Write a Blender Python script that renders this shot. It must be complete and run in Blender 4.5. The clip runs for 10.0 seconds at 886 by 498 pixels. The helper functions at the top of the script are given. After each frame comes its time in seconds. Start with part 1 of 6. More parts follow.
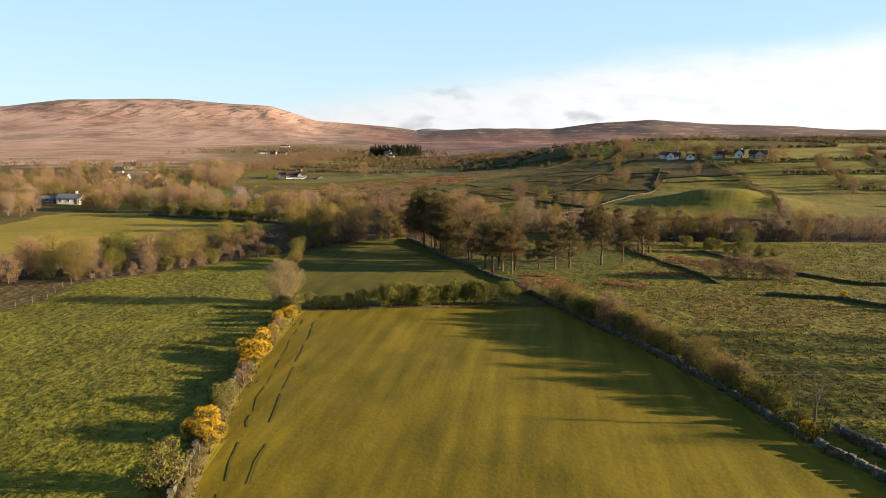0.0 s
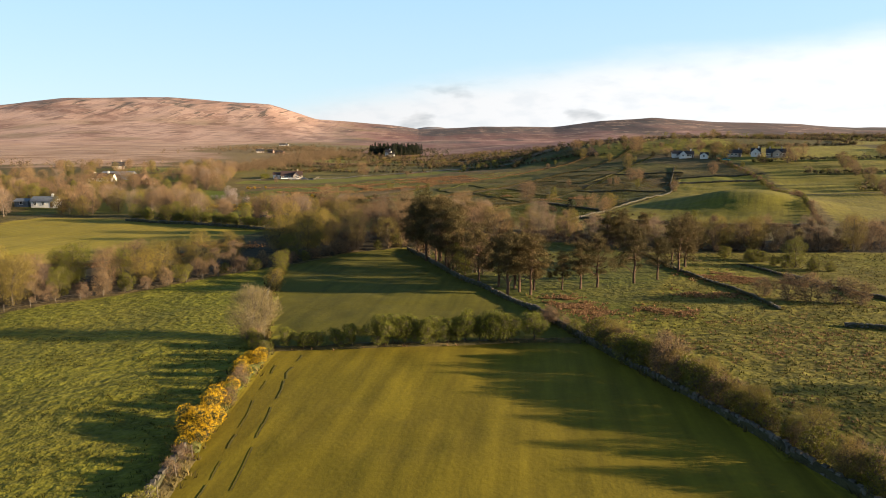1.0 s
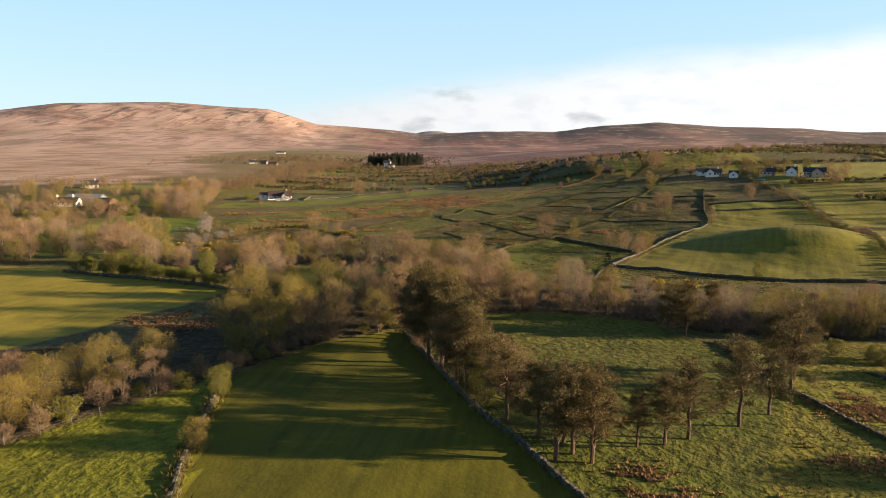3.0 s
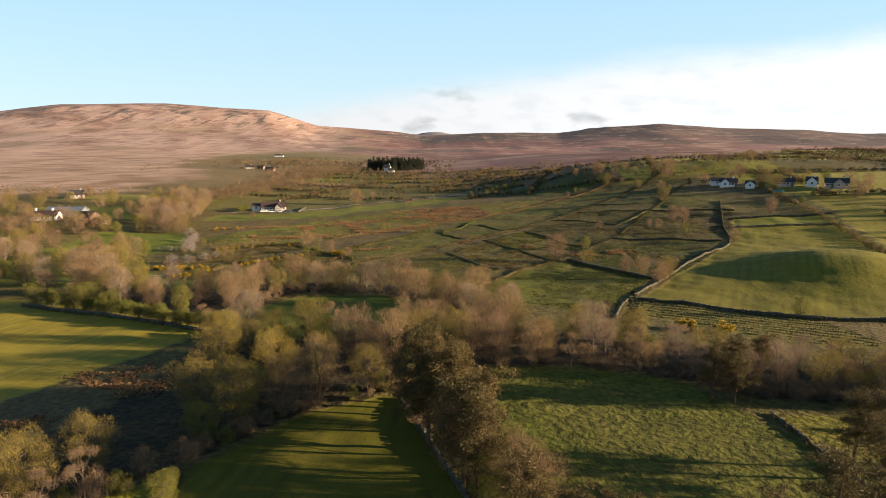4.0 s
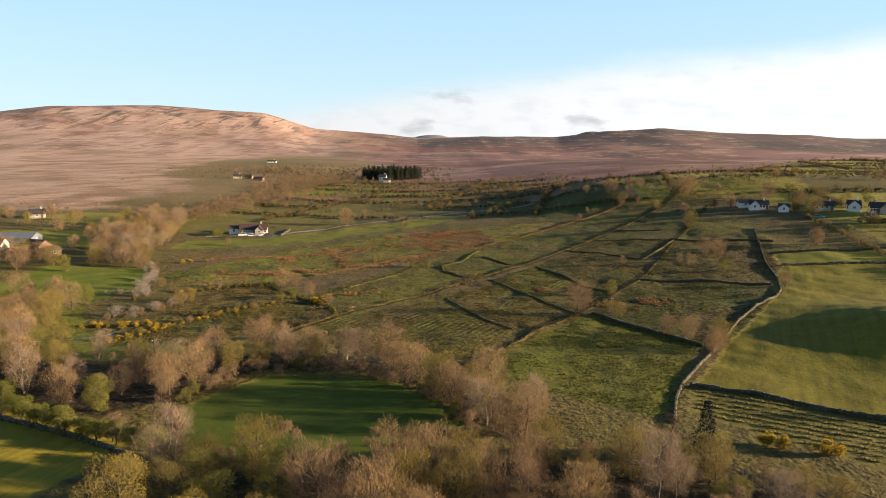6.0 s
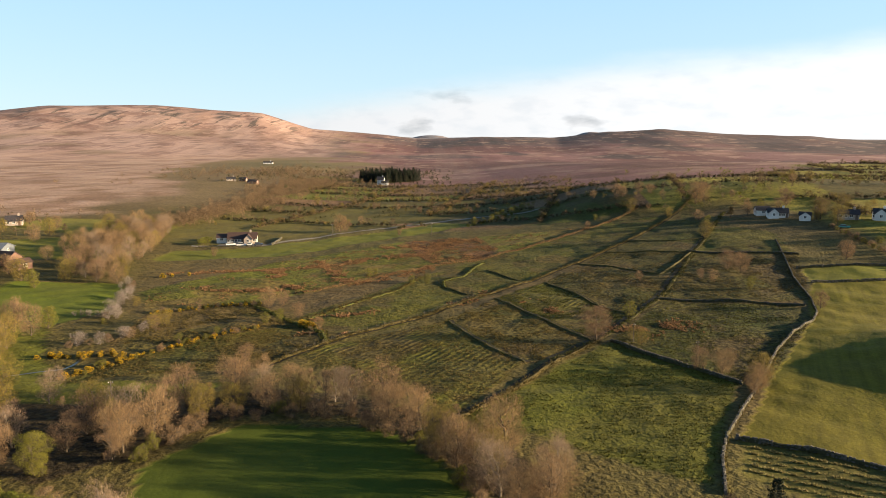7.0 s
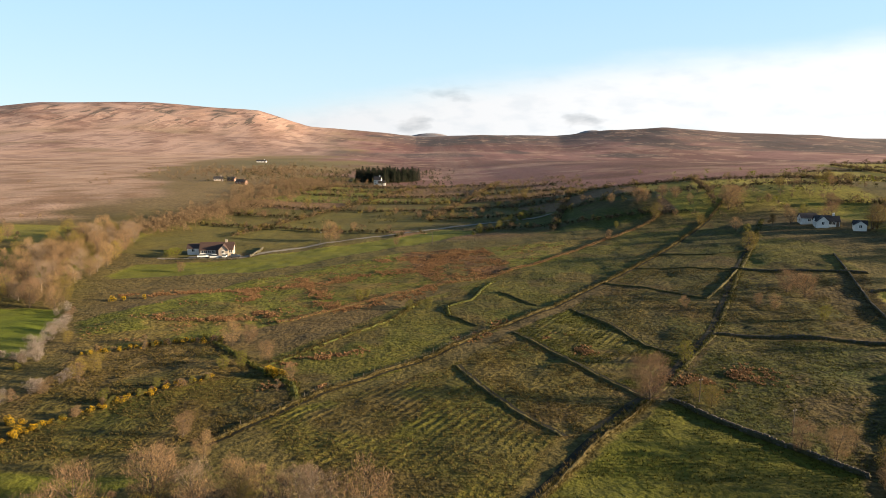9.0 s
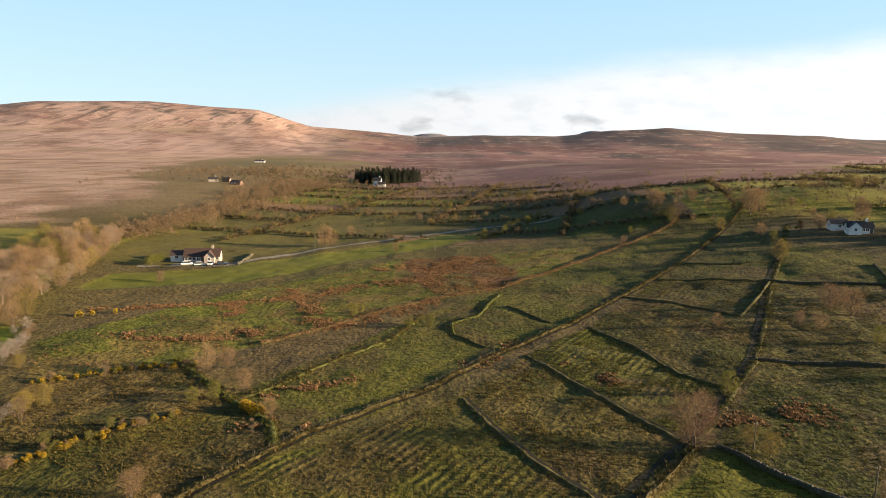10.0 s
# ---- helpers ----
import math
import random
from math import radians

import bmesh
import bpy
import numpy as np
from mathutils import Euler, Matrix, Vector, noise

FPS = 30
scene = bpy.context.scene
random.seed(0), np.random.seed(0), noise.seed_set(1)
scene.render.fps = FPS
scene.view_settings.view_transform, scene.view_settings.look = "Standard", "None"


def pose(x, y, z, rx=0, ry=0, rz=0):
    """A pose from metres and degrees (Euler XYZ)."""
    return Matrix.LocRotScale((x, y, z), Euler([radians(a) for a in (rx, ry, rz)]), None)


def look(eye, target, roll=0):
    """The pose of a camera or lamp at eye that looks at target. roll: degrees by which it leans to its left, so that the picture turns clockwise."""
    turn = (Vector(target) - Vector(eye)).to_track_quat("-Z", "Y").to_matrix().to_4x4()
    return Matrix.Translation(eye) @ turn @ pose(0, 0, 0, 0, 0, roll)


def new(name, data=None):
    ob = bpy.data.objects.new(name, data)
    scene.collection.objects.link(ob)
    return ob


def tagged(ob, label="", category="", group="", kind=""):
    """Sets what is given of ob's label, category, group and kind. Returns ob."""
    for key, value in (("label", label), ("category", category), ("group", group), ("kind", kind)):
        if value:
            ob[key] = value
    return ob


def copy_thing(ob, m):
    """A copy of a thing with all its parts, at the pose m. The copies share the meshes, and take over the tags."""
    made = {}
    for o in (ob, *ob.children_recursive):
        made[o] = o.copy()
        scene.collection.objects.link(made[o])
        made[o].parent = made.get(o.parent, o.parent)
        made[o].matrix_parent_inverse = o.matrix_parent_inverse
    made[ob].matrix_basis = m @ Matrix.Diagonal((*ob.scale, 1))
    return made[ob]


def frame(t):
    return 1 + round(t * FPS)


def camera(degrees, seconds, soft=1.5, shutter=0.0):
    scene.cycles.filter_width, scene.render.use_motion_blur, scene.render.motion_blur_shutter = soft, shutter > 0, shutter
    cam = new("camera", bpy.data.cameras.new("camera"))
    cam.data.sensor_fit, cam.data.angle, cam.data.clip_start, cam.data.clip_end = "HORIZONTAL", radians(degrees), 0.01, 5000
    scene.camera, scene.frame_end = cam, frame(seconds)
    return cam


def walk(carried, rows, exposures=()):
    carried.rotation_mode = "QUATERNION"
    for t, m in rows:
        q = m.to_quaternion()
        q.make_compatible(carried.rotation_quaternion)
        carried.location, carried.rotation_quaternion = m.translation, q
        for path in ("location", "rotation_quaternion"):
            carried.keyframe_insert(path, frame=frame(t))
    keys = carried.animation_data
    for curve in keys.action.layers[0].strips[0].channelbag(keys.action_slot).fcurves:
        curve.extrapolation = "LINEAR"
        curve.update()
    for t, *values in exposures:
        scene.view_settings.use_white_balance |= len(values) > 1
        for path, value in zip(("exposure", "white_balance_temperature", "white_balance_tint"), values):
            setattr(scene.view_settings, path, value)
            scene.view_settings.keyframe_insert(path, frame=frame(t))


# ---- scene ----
# ---------------------------------------------------------------- camera
cam = camera(66.0, 10.0, 0.9)
METRES, EYE, TILT, LEAN, TURN = 200.0, 22.5, -8.6, 0.0, 0.0
ROWS = [
    (0.0, 0.0000, 0.0000, 0.0000, -0.00, 0.00, 0.00),
    (0.5, -0.0026, 0.0468, 0.0058, 0.07, -0.05, 0.03),
    (1.0, -0.0045, 0.0951, 0.0146, 0.06, -0.13, 0.06),
    (1.5, -0.0057, 0.1435, 0.0295, 0.08, -0.04, 0.03),
    (2.0, -0.0070, 0.1911, 0.0474, 0.09, 0.04, 0.01),
    (2.5, -0.0085, 0.2376, 0.0652, 0.10, 0.03, 0.02),
    (3.0, -0.0101, 0.2838, 0.0834, 0.15, 0.12, 0.09),
    (4.5, -0.0119, 0.4201, 0.1376, 0.25, 0.16, 0.07),
    (5.0, -0.0126, 0.4656, 0.1548, 0.18, 0.22, 0.01),
    (5.5, -0.0138, 0.5114, 0.1702, 0.09, 0.28, -0.08),
    (7.0, -0.0196, 0.6508, 0.2078, -0.10, 0.30, -0.20),
    (7.5, -0.0214, 0.6975, 0.2169, -0.15, 0.21, -0.23),
    (8.0, -0.0232, 0.7447, 0.2242, -0.18, 0.17, -0.25),
    (8.5, -0.0250, 0.7925, 0.2309, -0.20, 0.12, -0.27),
    (9.0, -0.0268, 0.8411, 0.2378, -0.19, 0.15, -0.30),
    (9.5, -0.0286, 0.8898, 0.2443, -0.17, 0.14, -0.36),
    (10.0, -0.0304, 0.9388, 0.2510, -0.13, 0.18, -0.45),
]
walk(cam, [(t, pose(0, 0, EYE, TILT, LEAN, TURN) @ pose(METRES * x, METRES * y, METRES * z, 90 + pitch, roll, yaw)) for t, x, y, z, yaw, pitch, roll in ROWS])

# ---------------------------------------------------------------- light
SUN_EL, SUN_AZ = 10.0, 95.0  # degrees above the horizon, degrees clockwise from +y
scene.view_settings.exposure = 2.08
sun_way = Vector((math.sin(radians(SUN_AZ)) * math.cos(radians(SUN_EL)), math.cos(radians(SUN_AZ)) * math.cos(radians(SUN_EL)), math.sin(radians(SUN_EL))))
sun_data = bpy.data.lights.new("sun", "SUN")
sun_data.energy, sun_data.angle, sun_data.color = 5.0, radians(0.6), (1.0, 0.76, 0.47)
sun = new("sun", sun_data)
sun.matrix_world = look(sun_way * 100, (0, 0, 0))


def sky_world():
    w = bpy.data.worlds.new("evening_sky")
    scene.world = w
    w.use_nodes = True
    nt = w.node_tree
    nt.nodes.clear()
    N, L = nt.nodes.new, nt.links.new

    def m(op, a, b=None, c=None):
        n = N("ShaderNodeMath")
        n.operation = op
        for k, v in enumerate((a, b, c)):
            if v is None:
                continue
            if hasattr(v, "is_output"):
                L(v, n.inputs[k])
            else:
                n.inputs[k].default_value = v
        return n.outputs[0]

    sky = N("ShaderNodeTexSky")
    sky.sky_type, sky.sun_disc = "NISHITA", False
    sky.sun_elevation, sky.sun_rotation = radians(SUN_EL), radians(SUN_AZ)
    sky.air_density, sky.dust_density, sky.ozone_density = 1.0, 0.2, 2.5
    tc = N("ShaderNodeTexCoord")
    xyz = N("ShaderNodeSeparateXYZ")
    L(tc.outputs["Generated"], xyz.inputs[0])
    az = m("MULTIPLY", m("ARCTAN2", xyz.outputs[0], xyz.outputs[1]), 180 / math.pi)
    el = m("MULTIPLY", m("ARCSINE", xyz.outputs[2]), 180 / math.pi)
    # a long bank of cloud, its top rising towards the sun
    stretch = N("ShaderNodeCombineXYZ")
    L(m("MULTIPLY", az, 0.09), stretch.inputs[0])
    L(m("MULTIPLY", el, 0.42), stretch.inputs[1])
    ns = N("ShaderNodeTexNoise")
    L(stretch.outputs[0], ns.inputs["Vector"])
    ns.inputs["Scale"].default_value, ns.inputs["Detail"].default_value, ns.inputs["Roughness"].default_value = 1.0, 7.0, 0.55
    wob = m("MULTIPLY", m("SUBTRACT", ns.outputs[0], 0.5), 2.2)
    curve = m("SUBTRACT", 1.0, m("EXPONENT", m("MULTIPLY", m("ADD", m("MAXIMUM", az, -40.0), 14.0), -1 / 40)))
    top = m("ADD", m("MULTIPLY_ADD", curve, 7.2, 3.4), wob)
    bank = N("ShaderNodeMapRange")
    bank.interpolation_type = "SMOOTHSTEP"
    L(m("SUBTRACT", top, el), bank.inputs[0])
    bank.inputs[1].default_value, bank.inputs[2].default_value = -0.7, 2.6
    # fair-weather shreds in the bank, a little greyer below
    fine = N("ShaderNodeCombineXYZ")
    L(m("MULTIPLY", az, 0.28), fine.inputs[0])
    L(m("MULTIPLY", el, 0.75), fine.inputs[1])
    n2 = N("ShaderNodeTexNoise")
    L(fine.outputs[0], n2.inputs["Vector"])
    n2.inputs["Scale"].default_value, n2.inputs["Detail"].default_value = 1.3, 6.0
    tone = N("ShaderNodeValToRGB")
    tone.color_ramp.elements[0].position, tone.color_ramp.elements[0].color = 0.32, (0.88, 0.915, 0.945, 1)
    tone.color_ramp.elements[1].position, tone.color_ramp.elements[1].color = 0.52, (0.98, 0.99, 1.0, 1)
    L(n2.outputs[0], tone.inputs[0])
    bright = m("MULTIPLY_ADD", m("MINIMUM", m("MAXIMUM", az, -30.0), 90.0), CLOUD[1], CLOUD[0])
    # two small grey cumulus heads in front of the bank
    shade = 1.0
    for ca, ce, wa, we in ((0.4, 4.5, 2.2, 0.8), (-2.2, 2.0, 1.6, 0.9), (11.5, 2.2, 2.0, 0.6)):
        u, v = m("DIVIDE", m("SUBTRACT", az, ca), wa), m("DIVIDE", m("SUBTRACT", el, ce), we)
        dist = m("ADD", m("ADD", m("MULTIPLY", u, u), m("MULTIPLY", v, v)), m("MULTIPLY", m("SUBTRACT", n2.outputs[0], 0.5), 6.0))
        puff = m("MULTIPLY", m("MAXIMUM", m("SUBTRACT", 1.0, dist), 0.0), 0.15)
        shade = m("SUBTRACT", shade, puff)
    bright = m("MULTIPLY", bright, shade)
    cl = N("ShaderNodeVectorMath")
    cl.operation = "SCALE"
    L(tone.outputs[0], cl.inputs[0])
    L(bright, cl.inputs["Scale"])
    mix = N("ShaderNodeMix")
    mix.data_type = "RGBA"
    L(bank.outputs[0], mix.inputs["Factor"])
    # a thin veil of high haze whitens the blue
    veil = N("ShaderNodeMix")
    veil.data_type = "RGBA"
    low = N("ShaderNodeMapRange")
    low.interpolation_type = "SMOOTHSTEP"
    L(el, low.inputs[0])
    low.inputs[1].default_value, low.inputs[2].default_value, low.inputs[3].default_value, low.inputs[4].default_value = 12.0, 40.0, 0.75, 0.0
    L(low.outputs[0], veil.inputs["Factor"])
    rise = N("ShaderNodeMapRange")
    L(el, rise.inputs[0])
    rise.inputs[1].default_value, rise.inputs[2].default_value = 1.0, 15.0
    haze = N("ShaderNodeMix")
    haze.data_type = "RGBA"
    haze.inputs["A"].default_value, haze.inputs["B"].default_value = (4.9, 6.3, 7.1, 1), (3.3, 5.5, 7.3, 1)
    L(rise.outputs[0], haze.inputs["Factor"])
    L(haze.outputs["Result"], veil.inputs["B"])
    L(sky.outputs[0], veil.inputs["A"])
    L(veil.outputs["Result"], mix.inputs["A"])
    L(cl.outputs[0], mix.inputs["B"])
    bg = N("ShaderNodeBackground")
    L(mix.outputs["Result"], bg.inputs[0])
    bg.inputs[1].default_value = SKY
    out = N("ShaderNodeOutputWorld")
    L(bg.outputs[0], out.inputs[0])


SKY = 0.0385
CLOUD = (5.9, 0.028)
sky_world()
# ---------------------------------------------------------------- materials
def mat(name, build):
    ma = bpy.data.materials.new(name)
    ma.use_nodes = True
    nt = ma.node_tree
    bsdf = nt.nodes["Principled BSDF"]
    build(nt, nt.nodes.new, nt.links.new, bsdf)
    return ma


def noise_node(nt, vec, scale, detail=4.0, rough=0.55):
    n = nt.nodes.new("ShaderNodeTexNoise")
    n.inputs["Scale"].default_value, n.inputs["Detail"].default_value, n.inputs["Roughness"].default_value = scale, detail, rough
    if vec is not None:
        nt.links.new(vec, n.inputs["Vector"])
    return n.outputs[0]


def spread_node(nt, value, lo, hi, a, b):
    n = nt.nodes.new("ShaderNodeMapRange")
    n.inputs[1].default_value, n.inputs[2].default_value, n.inputs[3].default_value, n.inputs[4].default_value = lo, hi, a, b
    nt.links.new(value, n.inputs[0])
    return n.outputs[0]


def sum_node(nt, op, a, b):
    n = nt.nodes.new("ShaderNodeMath")
    n.operation = op
    for k, v in enumerate((a, b)):
        if hasattr(v, "is_output"):
            nt.links.new(v, n.inputs[k])
        else:
            n.inputs[k].default_value = v
    return n.outputs[0]


def times_node(nt, colour, factor):
    n = nt.nodes.new("ShaderNodeVectorMath")
    n.operation = "SCALE"
    nt.links.new(colour, n.inputs[0])
    nt.links.new(factor, n.inputs["Scale"])
    return n.outputs[0]


def mix_node(nt, fac, a, b):
    n = nt.nodes.new("ShaderNodeMix")
    n.data_type = "RGBA"
    for key, v in (("Factor", fac), ("A", a), ("B", b)):
        if hasattr(v, "is_output"):
            nt.links.new(v, n.inputs[key])
        elif key == "Factor":
            n.inputs[key].default_value = v
        else:
            n.inputs[key].default_value = (*v, 1)
    return n.outputs["Result"]


def bump_node(nt, height, strength, distance, bsdf):
    n = nt.nodes.new("ShaderNodeBump")
    n.inputs["Distance"].default_value = distance
    if hasattr(strength, "is_output"):
        nt.links.new(strength, n.inputs["Strength"])
    else:
        n.inputs["Strength"].default_value = strength
    nt.links.new(height, n.inputs["Height"])
    nt.links.new(n.outputs[0], bsdf.inputs["Normal"])


def ground_build(nt, N, L, bsdf):
    """Turf: the sward's own colour, broken by drifts of dry grass, tufts, mowing streaks and, on the hills, heath and crag."""
    pos = N("ShaderNodeNewGeometry").outputs["Position"]

    def named(key):
        n = N("ShaderNodeAttribute")
        n.attribute_name = key
        return n

    S = lambda op, a, b: sum_node(nt, op, a, b)
    sward, rough, row, amp, crag = named("sward").outputs["Color"], named("tuft").outputs["Fac"], named("row").outputs["Fac"], named("ridge").outputs["Fac"], named("crag").outputs["Fac"]
    vast, broad = noise_node(nt, pos, 0.0075, 6, 0.62), noise_node(nt, pos, 0.035, 4)
    mid, fine, clump = noise_node(nt, pos, 0.35, 5, 0.6), noise_node(nt, pos, 2.2, 4, 0.65), noise_node(nt, pos, 0.9, 3, 0.6)
    # even swards vary little, rough ones much
    busy = S("ADD", S("MULTIPLY", rough, 0.85), 0.22)
    ease = lambda v: S("ADD", S("MULTIPLY", S("SUBTRACT", v, 1.0), busy), 1.0)
    dry = mix_node(nt, S("MULTIPLY", spread_node(nt, broad, 0.40, 0.62, 0.0, 0.7), busy), sward, times_node(nt, mix_node(nt, 0.55, sward, (0.105, 0.066, 0.025)), spread_node(nt, mid, 0.3, 0.7, 0.85, 1.1)))
    v1 = S("MULTIPLY", ease(spread_node(nt, mid, 0.3, 0.7, 0.66, 1.34)), S("ADD", S("MULTIPLY", spread_node(nt, vast, 0.3, 0.7, -0.18, 0.18), S("MAXIMUM", S("SUBTRACT", 1.0, crag), 0.0)), 1.0))
    v2 = ease(spread_node(nt, fine, 0.25, 0.75, 0.5, 1.5))
    blend = S("ADD", S("MULTIPLY", S("SUBTRACT", spread_node(nt, clump, 0.38, 0.56, 0.25, 1.0), 1.0), rough), 1.0)
    # rows: ridges and mowing streaks that run along the field
    wave = S("SINE", S("ADD", S("MULTIPLY", row, 2 * math.pi), spread_node(nt, mid, 0.0, 1.0, -1.1, 1.1)), 0.0)
    amp = S("MULTIPLY", amp, spread_node(nt, noise_node(nt, pos, 0.055, 3), 0.44, 0.58, 0.12, 1.0))
    xyz = N("ShaderNodeSeparateXYZ")
    L(pos, xyz.inputs[0])
    lane = N("ShaderNodeCombineXYZ")
    L(S("MULTIPLY", row, 1.7), lane.inputs[0])
    L(S("MULTIPLY", xyz.outputs[1], 0.045), lane.inputs[1])
    streak = noise_node(nt, lane.outputs[0], 1.0, 4, 0.6)
    mown = S("ADD", S("MULTIPLY", spread_node(nt, streak, 0.3, 0.7, -0.24, 0.22), S("GREATER_THAN", amp, 0.02)), 1.0)
    stripe = S("ADD", S("MULTIPLY", S("MULTIPLY", wave, amp), 0.22), mown)
    col = times_node(nt, dry, S("MULTIPLY", S("MULTIPLY", v1, v2), S("MULTIPLY", blend, stripe)))
    col = mix_node(nt, S("MULTIPLY", spread_node(nt, clump, 0.54, 0.70, 0.0, 0.5), rough), col, (0.115, 0.085, 0.026))
    # hills: mottled heath, gullies that run down the slope, dark crag
    lie = N("ShaderNodeMapping")
    lie.inputs["Scale"].default_value = (0.026, 0.0008, 0.026)
    L(pos, lie.inputs[0])
    heath = noise_node(nt, lie.outputs[0], 1.0, 9, 0.68)
    fall = N("ShaderNodeMapping")
    fall.inputs["Scale"].default_value = (0.045, 0.004, 0.014)
    L(pos, fall.inputs[0])
    gully = noise_node(nt, fall.outputs[0], 1.0, 6, 0.65)
    col = times_node(nt, col, S("ADD", S("MULTIPLY", spread_node(nt, heath, 0.3, 0.7, -0.26, 0.26), S("MINIMUM", crag, 1.0)), 1.0))
    col = mix_node(nt, S("MULTIPLY", spread_node(nt, gully, 0.56, 0.60, 0.0, 0.8), S("MAXIMUM", S("SUBTRACT", crag, 1.0), 0.0)), col, (0.06, 0.055, 0.05))
    # heather beds and bleached bents with ragged edges
    beds, bents = noise_node(nt, pos, 0.011, 8, 0.66), noise_node(nt, pos, 0.017, 8, 0.7)
    heathy = S("MINIMUM", crag, 1.0)
    col = mix_node(nt, S("MULTIPLY", spread_node(nt, heath, 0.54, 0.59, 0.0, 0.55), heathy), col, (0.15, 0.095, 0.082))
    col = mix_node(nt, S("MULTIPLY", spread_node(nt, beds, 0.53, 0.57, 0.0, 0.5), heathy), col, (0.115, 0.062, 0.056))
    col = mix_node(nt, S("MULTIPLY", spread_node(nt, bents, 0.56, 0.60, 0.0, 0.45), heathy), col, (0.38, 0.26, 0.20))
    L(col, bsdf.inputs["Base Color"])
    bsdf.inputs["Roughness"].default_value = 0.95
    bsdf.inputs["Specular IOR Level"].default_value = 0.15
    hgt = S("ADD", S("MULTIPLY", S("MULTIPLY", fine, busy), 0.36), S("MULTIPLY", clump, S("MULTIPLY", rough, 2.2)))
    hgt = S("ADD", hgt, S("MULTIPLY", S("MULTIPLY", wave, amp), 0.13))
    hgt = S("ADD", hgt, S("MULTIPLY", S("ADD", gully, heath), S("MULTIPLY", crag, 2.0)))
    bump_node(nt, hgt, 0.8, 0.45, bsdf)


def leaf_mat(name, a, b, rough=0.7, through_light=0.25, island=0.35):
    """Foliage: colours a to b from tree to tree, a little from leaf to leaf, with light passing through."""

    def build(nt, N, L, bsdf):
        ob = N("ShaderNodeObjectInfo").outputs["Random"]
        isl = N("ShaderNodeNewGeometry").outputs["Random Per Island"]
        fac = sum_node(nt, "ADD", sum_node(nt, "MULTIPLY", ob, 1 - island), sum_node(nt, "MULTIPLY", isl, island))
        col = mix_node(nt, fac, tuple(0.58 * v for v in a), tuple(0.58 * v for v in b))
        col = times_node(nt, col, spread_node(nt, isl, 0, 1, 0.8, 1.2))
        L(col, bsdf.inputs["Base Color"])
        bsdf.inputs["Roughness"].default_value = rough
        bsdf.inputs["Specular IOR Level"].default_value = 0.2
        if through_light:
            tr = N("ShaderNodeBsdfTranslucent")
            L(col, tr.inputs["Color"])
            mx = N("ShaderNodeMixShader")
            mx.inputs[0].default_value = through_light
            L(bsdf.outputs[0], mx.inputs[1])
            L(tr.outputs[0], mx.inputs[2])
            L(mx.outputs[0], nt.nodes["Material Output"].inputs["Surface"])

    return mat(name, build)


def grain_mat(name, a, b, scale=2.0, rough=0.9, bump=0.4, distance=0.05, per_object=0.0, metal=0.0):
    """A rough matter mottled between two colours at two scales."""

    def build(nt, N, L, bsdf):
        pos = N("ShaderNodeNewGeometry").outputs["Position"]
        n1, n2 = noise_node(nt, pos, scale, 5, 0.6), noise_node(nt, pos, scale * 7, 4, 0.6)
        fac = sum_node(nt, "ADD", sum_node(nt, "MULTIPLY", n1, 0.65), sum_node(nt, "MULTIPLY", n2, 0.35))
        fac = spread_node(nt, fac, 0.33, 0.67, 0.0, 1.0)
        col = mix_node(nt, fac, a, b)
        if per_object:
            col = times_node(nt, col, spread_node(nt, N("ShaderNodeObjectInfo").outputs["Random"], 0, 1, 1 - per_object, 1 + per_object))
        L(col, bsdf.inputs["Base Color"])
        bsdf.inputs["Roughness"].default_value, bsdf.inputs["Metallic"].default_value = rough, metal
        bsdf.inputs["Specular IOR Level"].default_value = 0.25
        bump_node(nt, n2, bump, distance, bsdf)

    return mat(name, build)


GROUND = mat("turf", ground_build)
BARK = grain_mat("bark", (0.046, 0.034, 0.025), (0.105, 0.084, 0.062), 3, 0.95, 0.6, 0.05)
PALE_BARK = grain_mat("pale_bark", (0.099, 0.079, 0.060), (0.20, 0.165, 0.13), 3, 0.95, 0.5, 0.04)
GREY_BARK = grain_mat("grey_bark", (0.068, 0.056, 0.043), (0.149, 0.124, 0.099), 3, 0.95, 0.5, 0.04)
PINE_BARK = grain_mat("pine_bark", (0.045, 0.028, 0.02), (0.12, 0.072, 0.045), 3, 0.95, 0.6, 0.05)
TWIGS = leaf_mat("bare_twigs", (0.25, 0.150, 0.098), (0.45, 0.30, 0.145), 0.85, 0.2)
GREY_TWIGS = leaf_mat("grey_twigs", (0.27, 0.185, 0.135), (0.42, 0.30, 0.20), 0.85, 0.2)
PALE_TWIGS = leaf_mat("pale_twigs", (0.32, 0.25, 0.12), (0.44, 0.36, 0.18), 0.85, 0.3)
OLIVE = leaf_mat("olive_buds", (0.19, 0.150, 0.035), (0.37, 0.275, 0.055), 0.7, 0.2, 0.25)
GREEN = leaf_mat("spring_leaves", (0.15, 0.155, 0.02), (0.27, 0.25, 0.035))
HAW = leaf_mat("hawthorn_leaves", (0.12, 0.14, 0.016), (0.24, 0.24, 0.03))
NEEDLE = leaf_mat("pine_needles", (0.070, 0.064, 0.020), (0.19, 0.130, 0.045), 0.75, 0.1, 0.4)
SPRUCE = leaf_mat("spruce_needles", (0.012, 0.022, 0.012), (0.022, 0.034, 0.016), 0.75, 0.08)
BLOSSOM = leaf_mat("blossom", (0.42, 0.35, 0.33), (0.78, 0.67, 0.63), 0.8, 0.3)
